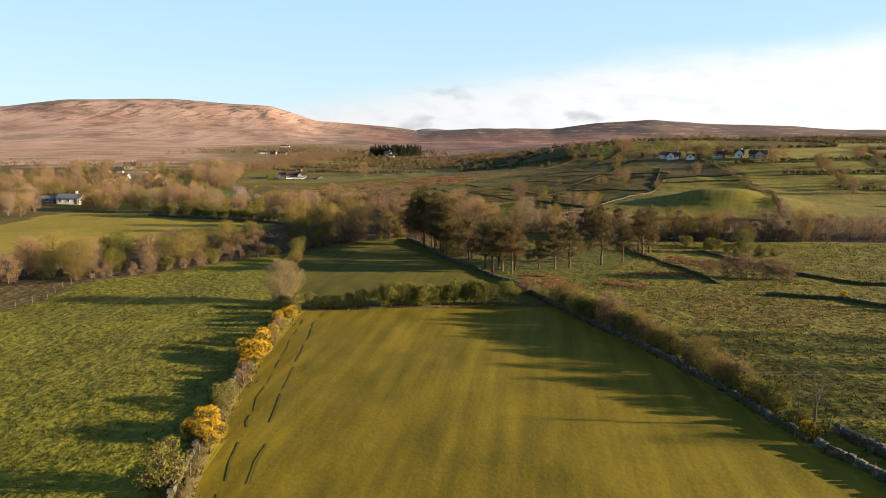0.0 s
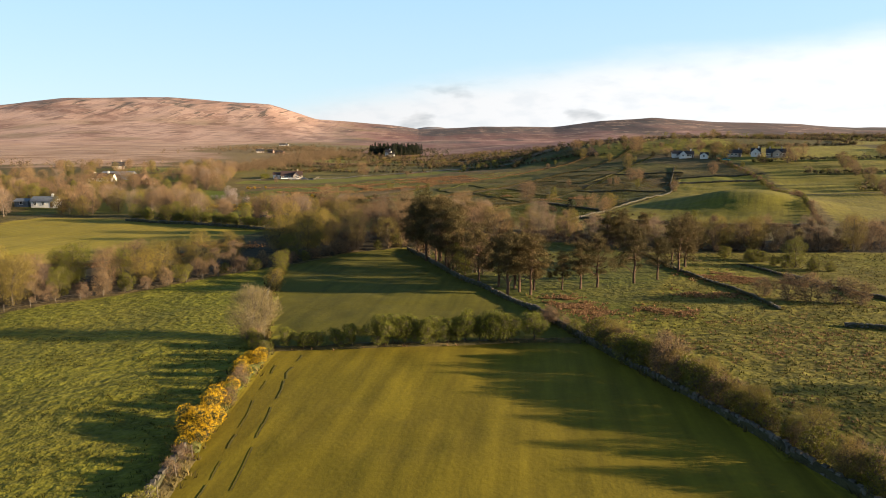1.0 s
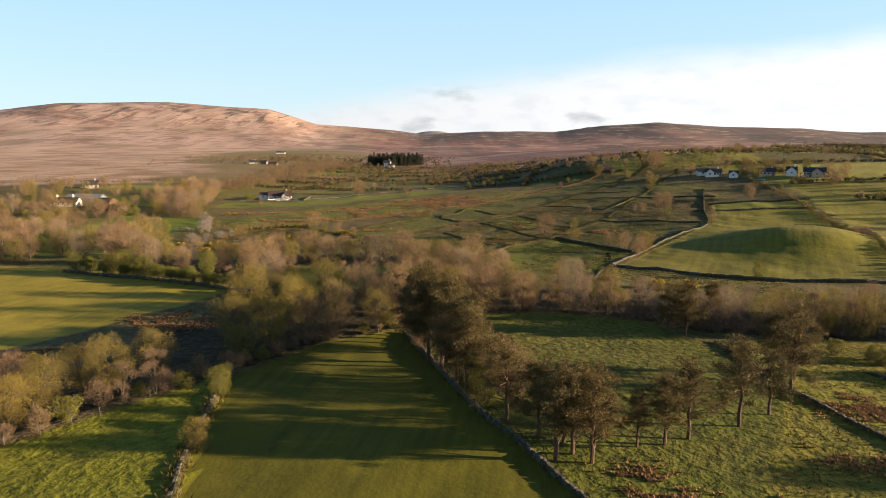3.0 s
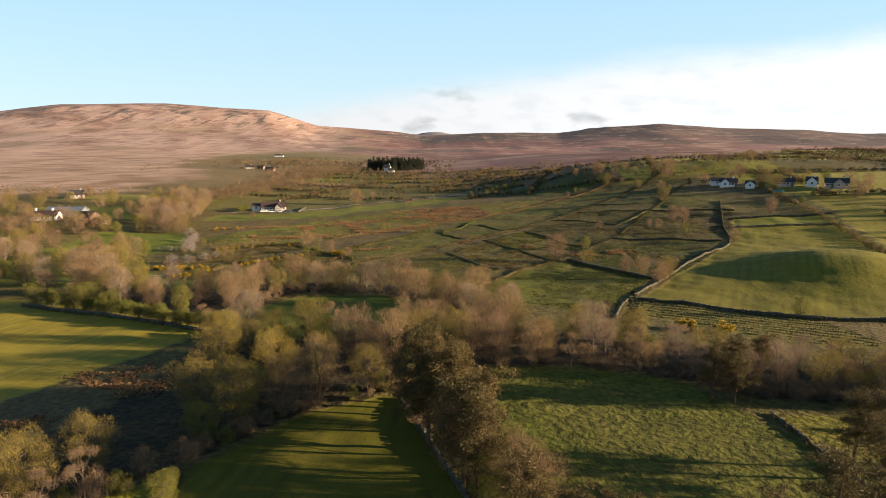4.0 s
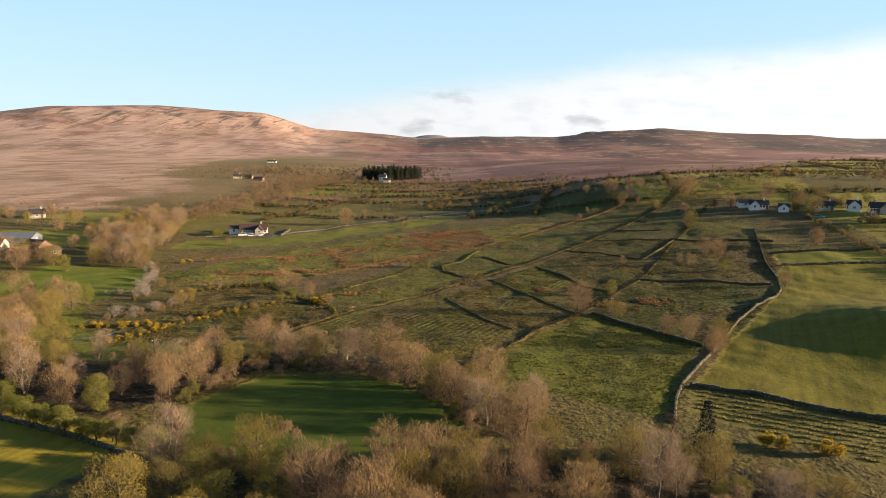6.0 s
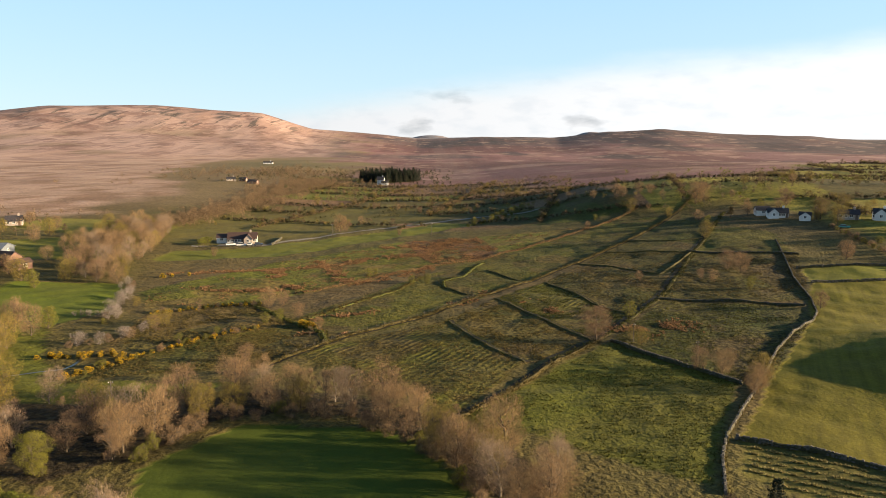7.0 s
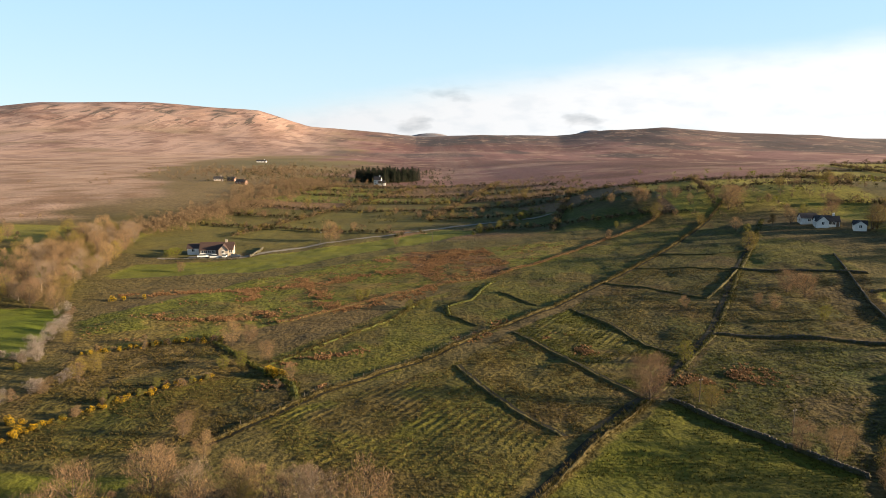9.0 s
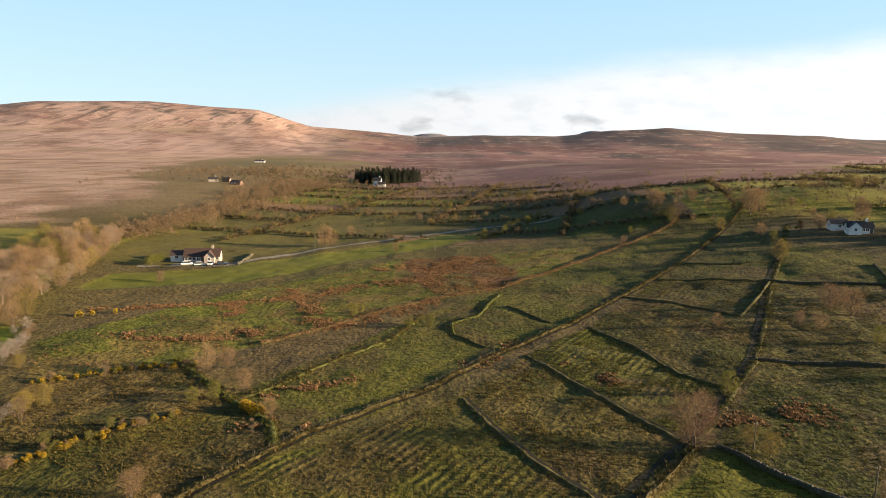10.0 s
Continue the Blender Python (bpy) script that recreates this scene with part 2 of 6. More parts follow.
FLOWER = leaf_mat("gorse_flowers", (0.98, 0.56, 0.008), (1.2, 0.76, 0.015), 0.7, 0.25)
SPINE = leaf_mat("gorse_spines", (0.05, 0.065, 0.02), (0.13, 0.12, 0.045), 0.8, 0.15)
BLEACHED = leaf_mat("bleached_grass", (0.28, 0.235, 0.085), (0.42, 0.35, 0.15), 0.85, 0.2, 1.0)
RUSH = leaf_mat("rush_tufts", (0.090, 0.077, 0.018), (0.225, 0.165, 0.055), 0.85, 0.2, 1.0)
TUFT = leaf_mat("green_tufts", (0.058, 0.060, 0.009), (0.128, 0.122, 0.018), 0.85, 0.2, 1.0)
FAR_HEDGE = leaf_mat("far_hedge", (0.028, 0.030, 0.010), (0.085, 0.075, 0.024), 0.85, 0.1, 0.8)
FAR_TWIGS = leaf_mat("far_twigs", (0.13, 0.088, 0.055), (0.28, 0.19, 0.105), 0.85, 0.1, 0.8)
BRACKEN = leaf_mat("dead_bracken", (0.24, 0.125, 0.058), (0.46, 0.275, 0.135), 0.9, 0.15, 1.0)
STONE = grain_mat("field_stone", (0.036, 0.034, 0.028), (0.120, 0.108, 0.092), 2.5, 0.92, 0.5, 0.04, 0.25)
WALL_CORE = grain_mat("mossy_wall_core", (0.022, 0.022, 0.011), (0.062, 0.059, 0.028), 2.0, 0.95, 0.5, 0.06)
BANK_TURF = grain_mat("bank_turf", (0.038, 0.034, 0.011), (0.100, 0.076, 0.028), 0.8, 0.95, 0.8, 0.15)
DARK_BANK = grain_mat("heathery_bank", (0.031, 0.028, 0.012), (0.081, 0.071, 0.022), 0.8, 0.95, 0.8, 0.15)
GREEN_BANK = grain_mat("grassy_bank", (0.043, 0.056, 0.012), (0.105, 0.105, 0.025), 0.8, 0.95, 0.8, 0.15)
POST = grain_mat("weathered_post", (0.05, 0.043, 0.032), (0.125, 0.105, 0.085), 6, 0.9, 0.4, 0.02)
WIRE = grain_mat("rusty_wire", (0.06, 0.05, 0.045), (0.13, 0.11, 0.10), 9, 0.7, 0.1, 0.01, 0, 0.4)
RENDERED = grain_mat("white_render", (0.50, 0.49, 0.47), (0.64, 0.63, 0.61), 0.7, 0.85, 0.15, 0.02)
CREAM = grain_mat("cream_render", (0.27, 0.225, 0.195), (0.34, 0.29, 0.25), 0.7, 0.85, 0.15, 0.02)
SLATE = grain_mat("slate_roof", (0.022, 0.020, 0.025), (0.053, 0.050, 0.053), 1.6, 0.7, 0.5, 0.05)
TILE = grain_mat("brown_tile_roof", (0.040, 0.025, 0.022), (0.074, 0.046, 0.040), 1.6, 0.75, 0.5, 0.05)
TIN = grain_mat("grey_metal_sheet", (0.11, 0.125, 0.15), (0.19, 0.21, 0.24), 1.2, 0.45, 0.2, 0.03, 0, 0.3)
BRICK = grain_mat("red_brick", (0.10, 0.060, 0.048), (0.17, 0.10, 0.078), 3.0, 0.9, 0.3, 0.03)
FRAME = grain_mat("white_window_frame", (0.62, 0.62, 0.60), (0.75, 0.75, 0.73), 4, 0.5, 0.05, 0.01)
GRAVEL = grain_mat("gravel", (0.124, 0.112, 0.093), (0.211, 0.192, 0.161), 1.5, 0.95, 0.6, 0.05)
WATER = grain_mat("stream_water", (0.012, 0.014, 0.011), (0.022, 0.025, 0.018), 0.8, 0.3, 0.15, 0.05)
RUBBER = grain_mat("tyre_rubber", (0.015, 0.015, 0.015), (0.03, 0.03, 0.03), 8, 0.9, 0.2, 0.01)


def plain_mat(name, colour, rough, metal=0.0):
    def build(nt, N, L, bsdf):
        pos = N("ShaderNodeNewGeometry").outputs["Position"]
        L(mix_node(nt, spread_node(nt, noise_node(nt, pos, 1.5), 0.3, 0.7, 0.0, 1.0), tuple(c * 0.88 for c in colour), colour), bsdf.inputs["Base Color"])
        bsdf.inputs["Roughness"].default_value, bsdf.inputs["Metallic"].default_value = rough, metal

    return mat(name, build)


GLASS = plain_mat("window_glass", (0.02, 0.025, 0.03), 0.05)
DOOR_PAINT = plain_mat("door_paint", (0.10, 0.06, 0.04), 0.5)
CAR_WHITE = plain_mat("white_car_paint", (0.72, 0.72, 0.70), 0.25)
CAR_DARK = plain_mat("dark_car_paint", (0.03, 0.035, 0.05), 0.2)
CAR_TEAL = plain_mat("teal_car_paint", (0.05, 0.22, 0.20), 0.25)
# ditch peat, near black so that it includes the ditch's own shade
DITCH = grain_mat("shaded_wet_peat", (0.006, 0.006, 0.003), (0.018, 0.016, 0.007), 1.5, 0.9, 0.6, 0.06)
MUD = grain_mat("rutted_mud", (0.055, 0.046, 0.008), (0.115, 0.095, 0.010), 1.2, 0.9, 0.5, 0.05)
# ---------------------------------------------------------------- lie of the land
def softplus(v, w):
    return w * np.logaddexp(0, np.asarray(v, float) / w)


def step(a, b, v):
    u = np.clip((np.asarray(v, float) - a) / (b - a), 0, 1)
    return u * u * (3 - 2 * u)


SKYLINE_AZ = np.radians([-60, -32.5, -28.3, -21.4, -13.9, -10.3, -6.7, -2.1, 3.1, 8.9, 12.7, 16.6, 21.2, 26.7, 30.3, 60])
SKYLINE_UP = np.array([100, 112, 139, 149, 125, 73, 58, 37, 49, 47, 70, 79, 62, 55, 41, 36.0])


def land(x, y):
    """Height of the ground at x, y: valley floor, the rise with the houses, the plain and the hills."""
    x, y = np.asarray(x, float), np.asarray(y, float)
    r, az = np.hypot(x, y), np.arctan2(x, np.maximum(y, 1))
    right = 24 * np.tanh(0.13 * softplus(x - 20, 30) * step(220, 500, y) / 24)
    left = 6 * step(60, 240, -x) * step(230, 430, y)
    base = 7 * step(350, 850, y) + 0.018 * softplus(y - 850, 100) - 1.2 * step(70, 200, y) * step(420, 300, y)
    up = np.interp(az, SKYLINE_AZ, SKYLINE_UP)
    hills = up * (0.35 * step(1500, 2300, r) + 0.65 * step(2050, 2750, r)) * step(-200, 600, y)
    # a scarp that shades its foot, and pale hills far behind the pass
    scarp = 8.0 * step(45, 98, x) * step(470, 520, y) * step(660, 580, y) * step(330, 140, x)
    hillock = 6.6 * np.exp(-(((x - 110) / 25) ** 2) - ((y - 264) / 25) ** 2)
    deg = np.degrees(az)
    beyond = (58 * np.exp(-(((deg + 0.9) / 2.4) ** 2)) + 83 * np.exp(-(((deg - 11.8) / 2.2) ** 2))) * step(3500, 4300, r)
    return right * step(1700, 900, r) + left + base + hills + scarp + hillock + np.maximum(beyond - up, 0) * step(-200, 600, y)


def inside(poly, x, y):
    x, y = np.asarray(x, float), np.asarray(y, float)
    res = np.zeros(x.shape, bool)
    for (ax, ay), (bx, by) in zip(poly, poly[1:] + poly[:1]):
        if ay != by:
            res ^= ((ay > y) != (by > y)) & (x < (bx - ax) * (y - ay) / (by - ay) + ax)
    return res


def away(line, x, y):
    """Distance from points to a polyline."""
    d = np.full(np.shape(x), 1e9)
    for (ax, ay), (bx, by) in zip(line, line[1:]):
        vx, vy = bx - ax, by - ay
        k = np.clip(((x - ax) * vx + (y - ay) * vy) / (vx * vx + vy * vy + 1e-9), 0, 1)
        d = np.minimum(d, np.hypot(x - ax - k * vx, y - ay - k * vy))
    return d


noise_tables = {}


def value_noise(x, y, size, seed):
    """Smooth noise in 0..1, with cells of the given size."""
    if seed not in noise_tables:
        noise_tables[seed] = np.random.default_rng(seed).random((256, 256))
    tab = noise_tables[seed]
    u, v = np.asarray(x, float) / size, np.asarray(y, float) / size
    i, j = np.floor(u).astype(int), np.floor(v).astype(int)
    fu, fv = u - i, v - j
    fu, fv = fu * fu * (3 - 2 * fu), fv * fv * (3 - 2 * fv)
    g = lambda a, b: tab[a % 256, b % 256]
    return (g(i, j) * (1 - fu) + g(i + 1, j) * fu) * (1 - fv) + (g(i, j + 1) * (1 - fu) + g(i + 1, j + 1) * fu) * fv


def ground_z(x, y):
    """The ground as it is built: the land with its small hollows and swells."""
    r = np.hypot(x, np.asarray(y) - 150)
    small = 0.35 * (value_noise(x, y, 11, 3) - 0.5) + 0.18 * (value_noise(x, y, 3.1, 4) - 0.5)
    big = (value_noise(x, y, 160, 5) - 0.5) * 6 + (value_noise(x, y, 60, 6) - 0.5) * 2.5
    # gullies and crags below the brow of the long hill
    r0, az = np.hypot(x, y), np.degrees(np.arctan2(x, np.maximum(y, 1)))
    face = step(2230, 2420, r0) * step(2720, 2560, r0) * step(-9, -13, az)
    gully = np.abs(value_noise(az * 40, r0 * 0.35, 30, 8) - 0.5) * 2
    crag = (gully - 0.5) * 5 + (value_noise(x, y, 45, 9) - 0.5) * 4
    small = small * (1 + 0.9 * step(236, 262, y))
    return land(x, y) + face * crag + small * step(700, 350, r) + big * step(1900, 2600, np.hypot(x, y)) * step(-200, 600, y)


# fields: outline, colour of the sward, how tufted it is, direction of its rows (degrees from +y) and their pitch, strength
MAIN_FIELD = [(-20.5, 94), (16, 95), (22, 75), (26, 61), (28, 49), (31, 40), (34, 20), (38, -30), (-14, -30), (-17, 40), (-20, 61)]
WEST_FIELD = [(-21, 95), (-20, 61), (-17, 40), (-14, -30), (-80, -30), (-70, 60), (-61, 92), (-60, 101), (-62, 112), (-54, 121), (-45, 131), (-33, 150), (-29, 135), (-26, 113)]
MIDDLE_FIELD = [(-20.5, 94), (-26, 113), (-32, 150), (-22, 167), (-9, 174), (-2, 149), (6, 127), (16, 95)]
PINE_FIELD = [(16, 95), (6, 127), (-2, 149), (-6, 172), (4, 186), (20, 186), (34, 180), (44, 146)]
EAST_ROUGH = [(16, 95), (44, 146), (42, 165), (120, 165), (120, 20), (34, 20), (28, 49), (22, 75)]
SHEEP_FIELD = [(-135, 243), (-93, 236), (-69, 222), (-50, 212), (-55, 195), (-62, 180), (-74, 157), (-135, 130)]
CLEARING = [(-47, 226), (-37, 243), (-12, 240), (0, 219), (-20, 203), (-40, 205)]
HILL_FIELD = [(43, 238), (57, 258), (73, 285), (92, 307), (101, 324), (110, 341), (150, 339), (140, 300), (111, 221), (73, 219)]
STRIP_FIELD = [(110, 341), (115, 359), (157, 356), (150, 339)]
PLANTATION = [(38, 226), (43, 237), (64, 224), (76, 218), (80, 198), (62, 200)]
GREEN_CORNER = [(0, 246), (36, 291), (54, 264), (40, 237), (33, 222)]
FURROW_A = [(-37, 282), (-2, 313), (14, 276), (-2, 246), (-22, 262)]
FURROW_B = [(-2, 313), (12, 335), (31, 292), (15, 274)]
FURROW_C = [(12, 335), (30, 356), (47, 314), (33, 294)]
FURROW_D = [(30, 356), (60, 400), (90, 389), (73, 355), (59, 330), (47, 314)]
EAST_LOT = [(36, 292), (59, 329), (96, 319), (92, 306), (57, 260), (54, 264)]
EAST_LOT_B = [(59, 329), (88, 390), (124, 376), (101, 324)]
UPPER_LOT = [(60, 400), (118, 478), (140, 440), (118, 438), (90, 389)]
BRACKEN_LOT = [(-98, 345), (-70, 395), (-20, 452), (40, 460), (70, 466), (25, 413), (-9, 387), (-47, 344), (-62, 332), (-85, 318)]
RED_BRACKEN = [(-21, 450), (12, 458), (20, 420), (14, 402), (-6, 390), (-14, 410)]
LOW_LOT = [(-45, 312), (-11, 369), (25, 413), (73, 466), (115, 479), (45, 383), (-8, 316), (-30, 291)]
GORSE_LOT = [(-80, 280), (-50, 302), (-43, 311), (-62, 332), (-85, 318)]
STREAM_LOT = [(-78, 262), (-41, 275), (-32, 291), (-43, 308), (-50, 302), (-72, 282)]
LAWN = [(-116, 392), (-69, 411), (-37, 452), (16, 502), (-2, 516), (-48, 472), (-78, 443), (-90, 428), (-116, 418)]
HOUSE_FIELD = [(-145, 445), (-104, 428), (-60, 480), (0, 545), (60, 545), (20, 640), (-140, 600)]
STREAM_MEADOW = [(-150, 252), (-58, 252), (-44, 262), (-78, 262), (-92, 280), (-104, 305), (-140, 318), (-160, 290)]
GREEN_POCKET = [(-142, 352), (-110, 356), (-100, 338), (-97, 318), (-104, 306), (-124, 304), (-142, 322)]
FARM_GREEN = [(-170, 385), (-128, 392), (-132, 440), (-172, 436), (-205, 415)]
COTTAGE_GREEN = [(-168, 446), (-136, 448), (-140, 505), (-205, 498), (-232, 465)]
LANE_FIELD = [(153, 340), (160, 357), (166, 398), (214, 388), (200, 330), (192, 300), (143, 298)]
LANE_FIELD_LOW = [(143, 296), (192, 298), (176, 232), (116, 222)]
# foot of the scarp, where shade is also painted into the sward
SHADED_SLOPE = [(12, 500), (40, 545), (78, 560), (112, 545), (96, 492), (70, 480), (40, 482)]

# ground under the woods; the trees' deep shade is put into its dark colour
SHADED_WOOD_FLOOR = [
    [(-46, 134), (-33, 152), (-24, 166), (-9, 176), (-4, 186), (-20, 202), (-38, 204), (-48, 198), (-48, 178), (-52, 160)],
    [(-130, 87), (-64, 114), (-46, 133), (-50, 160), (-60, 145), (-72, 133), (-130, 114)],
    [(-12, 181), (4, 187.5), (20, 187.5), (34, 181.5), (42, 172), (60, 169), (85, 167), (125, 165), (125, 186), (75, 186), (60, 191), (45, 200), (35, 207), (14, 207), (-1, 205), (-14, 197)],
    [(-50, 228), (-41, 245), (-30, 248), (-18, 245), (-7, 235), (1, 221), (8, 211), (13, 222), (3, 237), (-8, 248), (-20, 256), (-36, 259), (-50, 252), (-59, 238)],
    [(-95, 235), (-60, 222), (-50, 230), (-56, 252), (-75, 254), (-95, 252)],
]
FIELDS = [(f, (0.022, 0.018, 0.009), 0.6, 0, 3.0, 0.0) for f in SHADED_WOOD_FLOOR] + [
    (MAIN_FIELD, (0.146, 0.115, 0.006), 0.0, 8, 2.6, 0.20),
    (WEST_FIELD, (0.146, 0.146, 0.011), 0.45, 0, 3.0, 0.0),
    (MIDDLE_FIELD, (0.086, 0.080, 0.006), 0.04, 8, 2.6, 0.14),
    (PINE_FIELD, (0.076, 0.086, 0.008), 0.5, 0, 3.0, 0.0),
    (EAST_ROUGH, (0.128, 0.120, 0.011), 0.55, 0, 3.0, 0.0),
    (SHEEP_FIELD, (0.225, 0.180, 0.020), 0.04, 20, 2.2, 0.08),
    (CLEARING, (0.050, 0.074, 0.006), 0.05, 0, 3.0, 0.0),
    (HILL_FIELD, (0.124, 0.110, 0.009), 0.12, 25, 2.5, 0.12),
    (STRIP_FIELD, (0.135, 0.135, 0.014), 0.1, 0, 3.0, 0.0),
    (PLANTATION, (0.105, 0.095, 0.020), 0.3, 60, 2.2, 0.2),
    (GREEN_CORNER, (0.080, 0.086, 0.008), 0.4, 0, 3.0, 0.0),
    (FURROW_A, (0.082, 0.080, 0.011), 0.6, 32, 1.7, 1.3),
    (FURROW_B, (0.090, 0.076, 0.017), 0.8, 32, 1.7, 0.35),
    (FURROW_C, (0.074, 0.078, 0.011), 0.6, 32, 1.6, 1.3),
    (FURROW_D, (0.064, 0.058, 0.013), 0.7, 32, 1.6, 0.4),
    (EAST_LOT, (0.042, 0.050, 0.007), 0.8, 70, 2.4, 0.4),
    (EAST_LOT_B, (0.062, 0.060, 0.012), 0.8, 70, 2.4, 0.5),
    ([(88, 391), (118, 438), (133, 415), (124, 377)], (0.095, 0.090, 0.014), 0.5, 70, 2.4, 0.5),
    (UPPER_LOT, (0.072, 0.066, 0.016), 0.6, 30, 2.2, 0.3),
    (BRACKEN_LOT, (0.112, 0.118, 0.013), 0.7, 0, 3.0, 0.0),
    (RED_BRACKEN, (0.100, 0.078, 0.018), 0.8, 0, 3.0, 0.0),
    (LOW_LOT, (0.086, 0.086, 0.012), 0.6, 0, 3.0, 0.0),
    (GORSE_LOT, (0.135, 0.098, 0.030), 0.8, 0, 3.0, 0.0),
    (STREAM_LOT, (0.095, 0.086, 0.014), 0.7, 0, 3.0, 0.0),
    (LAWN, (0.105, 0.110, 0.012), 0.15, 0, 3.0, 0.0),
    (HOUSE_FIELD, (0.098, 0.086, 0.020), 0.3, 0, 3.0, 0.0),
    (STREAM_MEADOW, (0.100, 0.108, 0.013), 0.35, 0, 3.0, 0.0),
    (GREEN_POCKET, (0.088, 0.112, 0.010), 0.15, 0, 3.0, 0.0),
    (FARM_GREEN, (0.125, 0.128, 0.016), 0.2, 0, 3.0, 0.0),
    (COTTAGE_GREEN, (0.145, 0.135, 0.022), 0.2, 0, 3.0, 0.0),
    (LANE_FIELD, (0.150, 0.130, 0.014), 0.2, 20, 2.5, 0.1),
    (LANE_FIELD_LOW, (0.128, 0.112, 0.014), 0.3, 20, 2.5, 0.1),
    # darkened sward: carries part of the scarp's shade
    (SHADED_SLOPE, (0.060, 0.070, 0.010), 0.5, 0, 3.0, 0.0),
]


def axis(lo, hi, fine_lo, fine_hi, cell, grow, most):
    mid = list(np.arange(fine_lo, fine_hi + 0.01, cell))
    s, c, lowc = cell, fine_lo, []
    while c > lo:
        s = min(s * grow, most)
        c -= s
        lowc.append(c)
    s, c, up = cell, fine_hi, []
    while c < hi:
        s = min(s * grow, most)
        c += s
        up.append(c)
    return np.array(lowc[::-1] + mid + up)


def build_ground():
    xs = axis(-4900, 4900, -88, 112, 1.25, 1.035, 26)
    ys = axis(-900, 4900, 15, 420, 1.25, 1.022, 24)
    xs = np.r_[xs[xs < -2100][::4], xs[(xs >= -2100) & (xs <= 2100)], xs[xs > 2100][::4]]
    ys = np.r_[ys[ys < 3050], ys[ys >= 3050][::4]]
    X, Y = np.meshgrid(xs, ys)
    Z = ground_z(X, Y)
    nx, ny = len(xs), len(ys)
    co = np.stack([X, Y, Z], -1).reshape(-1, 3)
    i = np.arange(nx * ny).reshape(ny, nx)
    quads = np.stack([i[:-1, :-1], i[:-1, 1:], i[1:, 1:], i[1:, :-1]], -1).reshape(-1, 4)
    me = bpy.data.meshes.new("ground")
    me.vertices.add(len(co))
    me.vertices.foreach_set("co", co.ravel())
    me.loops.add(quads.size)
    me.loops.foreach_set("vertex_index", quads.ravel())
    me.polygons.add(len(quads))
    me.polygons.foreach_set("loop_start", np.arange(0, quads.size, 4))
    me.update()
    me.polygons.foreach_set("use_smooth", np.ones(len(quads), bool))
    # sward colours
    x, y = X.ravel(), Y.ravel()
    r, az = np.hypot(x, y), np.degrees(np.arctan2(x, np.maximum(y, 1)))
    n1, n2, n3 = value_noise(x, y, 70, 11), value_noise(x, y, 23, 12), value_noise(x, y, 260, 13)
    mixc = lambda a, b, k: a + (np.array(b) - a) * np.clip(k, 0, 1)[:, None]
    col = np.tile(np.array((0.092, 0.078, 0.022)), (len(x), 1))
    col = mixc(col, (0.099, 0.074, 0.031), (n1 - 0.45) * 3)
    tuftv = np.full(len(x), 0.55)
    # pale grass plain below the long hill, heather moor below the round one
    edge = (n1 - 0.5) * 160 + (n2 - 0.5) * 60
    plain = step(505, 540, y + edge * 0.4) * step(-180, -215, x + edge * 0.4 + np.clip(y - 650, 0, 400) * 0.45)
    col = mixc(col, (0.42, 0.285, 0.215), plain)
    col = mixc(col, (0.25, 0.145, 0.09), plain * step(0.50, 0.66, 0.6 * value_noise(x * 1.6, y, 34, 41) + 0.4 * value_noise(x, y, 9, 42)) * 0.75)
    col = mixc(col, (0.20, 0.12, 0.085), plain * step(5, 1, np.abs(y - 560 - 0.18 * x - 22 * value_noise(x, y, 60, 43))) * 0.7)
    col = mixc(col, (0.21, 0.150, 0.078), step(-118, -150, x + edge * 0.2) * step(540, 610, y) * (1 - plain) * 0.7)
    moor = step(775, 835, r + edge * 0.5 + 1.3 * np.clip(x - 20, 0, 130) - 1.5 * np.clip(x - 200, 0, 400)) * step(-9, -4, az + (n1 - 0.5) * 6)
    # moor colour shifted towards blue to carry distance haze
    col = mixc(col, (0.20, 0.104, 0.102), moor)
    col = mixc(col, (0.29, 0.180, 0.145), moor * step(0.55, 0.70, 0.6 * value_noise(x, y, 110, 44) + 0.4 * value_noise(x, y, 30, 45)) * 0.8)
    col = mixc(col, (0.105, 0.048, 0.045), moor * step(0.45, 0.58, 0.6 * n3 + 0.4 * value_noise(x, y, 70, 47)) * 0.8)
    col = mixc(col, (0.26, 0.165, 0.085), step(640, 700, y) * step(120, 60, x) * step(-60, -20, x) * step(860, 800, y) * step(0.45, 0.6, n2) * 0.6)
    # the patchwork of small fields on the slopes beyond
    cu, cv = np.floor((x - 0.25 * y) / 75).astype(int), np.floor((y + 0.12 * x) / 46).astype(int)
    pick = np.random.default_rng(21).random((512, 512))[cu % 512, cv % 512]
    cells = np.array(((0.165, 0.155, 0.022), (0.085, 0.074, 0.025), (0.185, 0.112, 0.060), (0.062, 0.062, 0.018), (0.245, 0.215, 0.038), (0.125, 0.130, 0.020)))
    east_slope = step(80, 130, x - (y - 480) * 0.05)
    which = np.where(east_slope > 0.5, np.array((0, 4, 1, 0, 4))[(pick * 4.99).astype(int)], np.array((1, 2, 5, 3, 1))[(pick * 4.99).astype(int)])
    patch = np.maximum(step(470, 500, y), step(158, 166, x) * step(212, 230, y)) * step(960, 900, r + edge * 0.4) * (1 - plain) * step(-160, -140, x) * (1 - moor)
    col = col * (1 - patch[:, None]) + cells[which] * patch[:, None]
    hill = step(1450, 1800, r + edge * 1.2)
    left_hill = hill * step(-5, -11, az)
    # base colour of the long hill includes some aerial haze
    col = mixc(col, (0.37, 0.255, 0.215), left_hill)
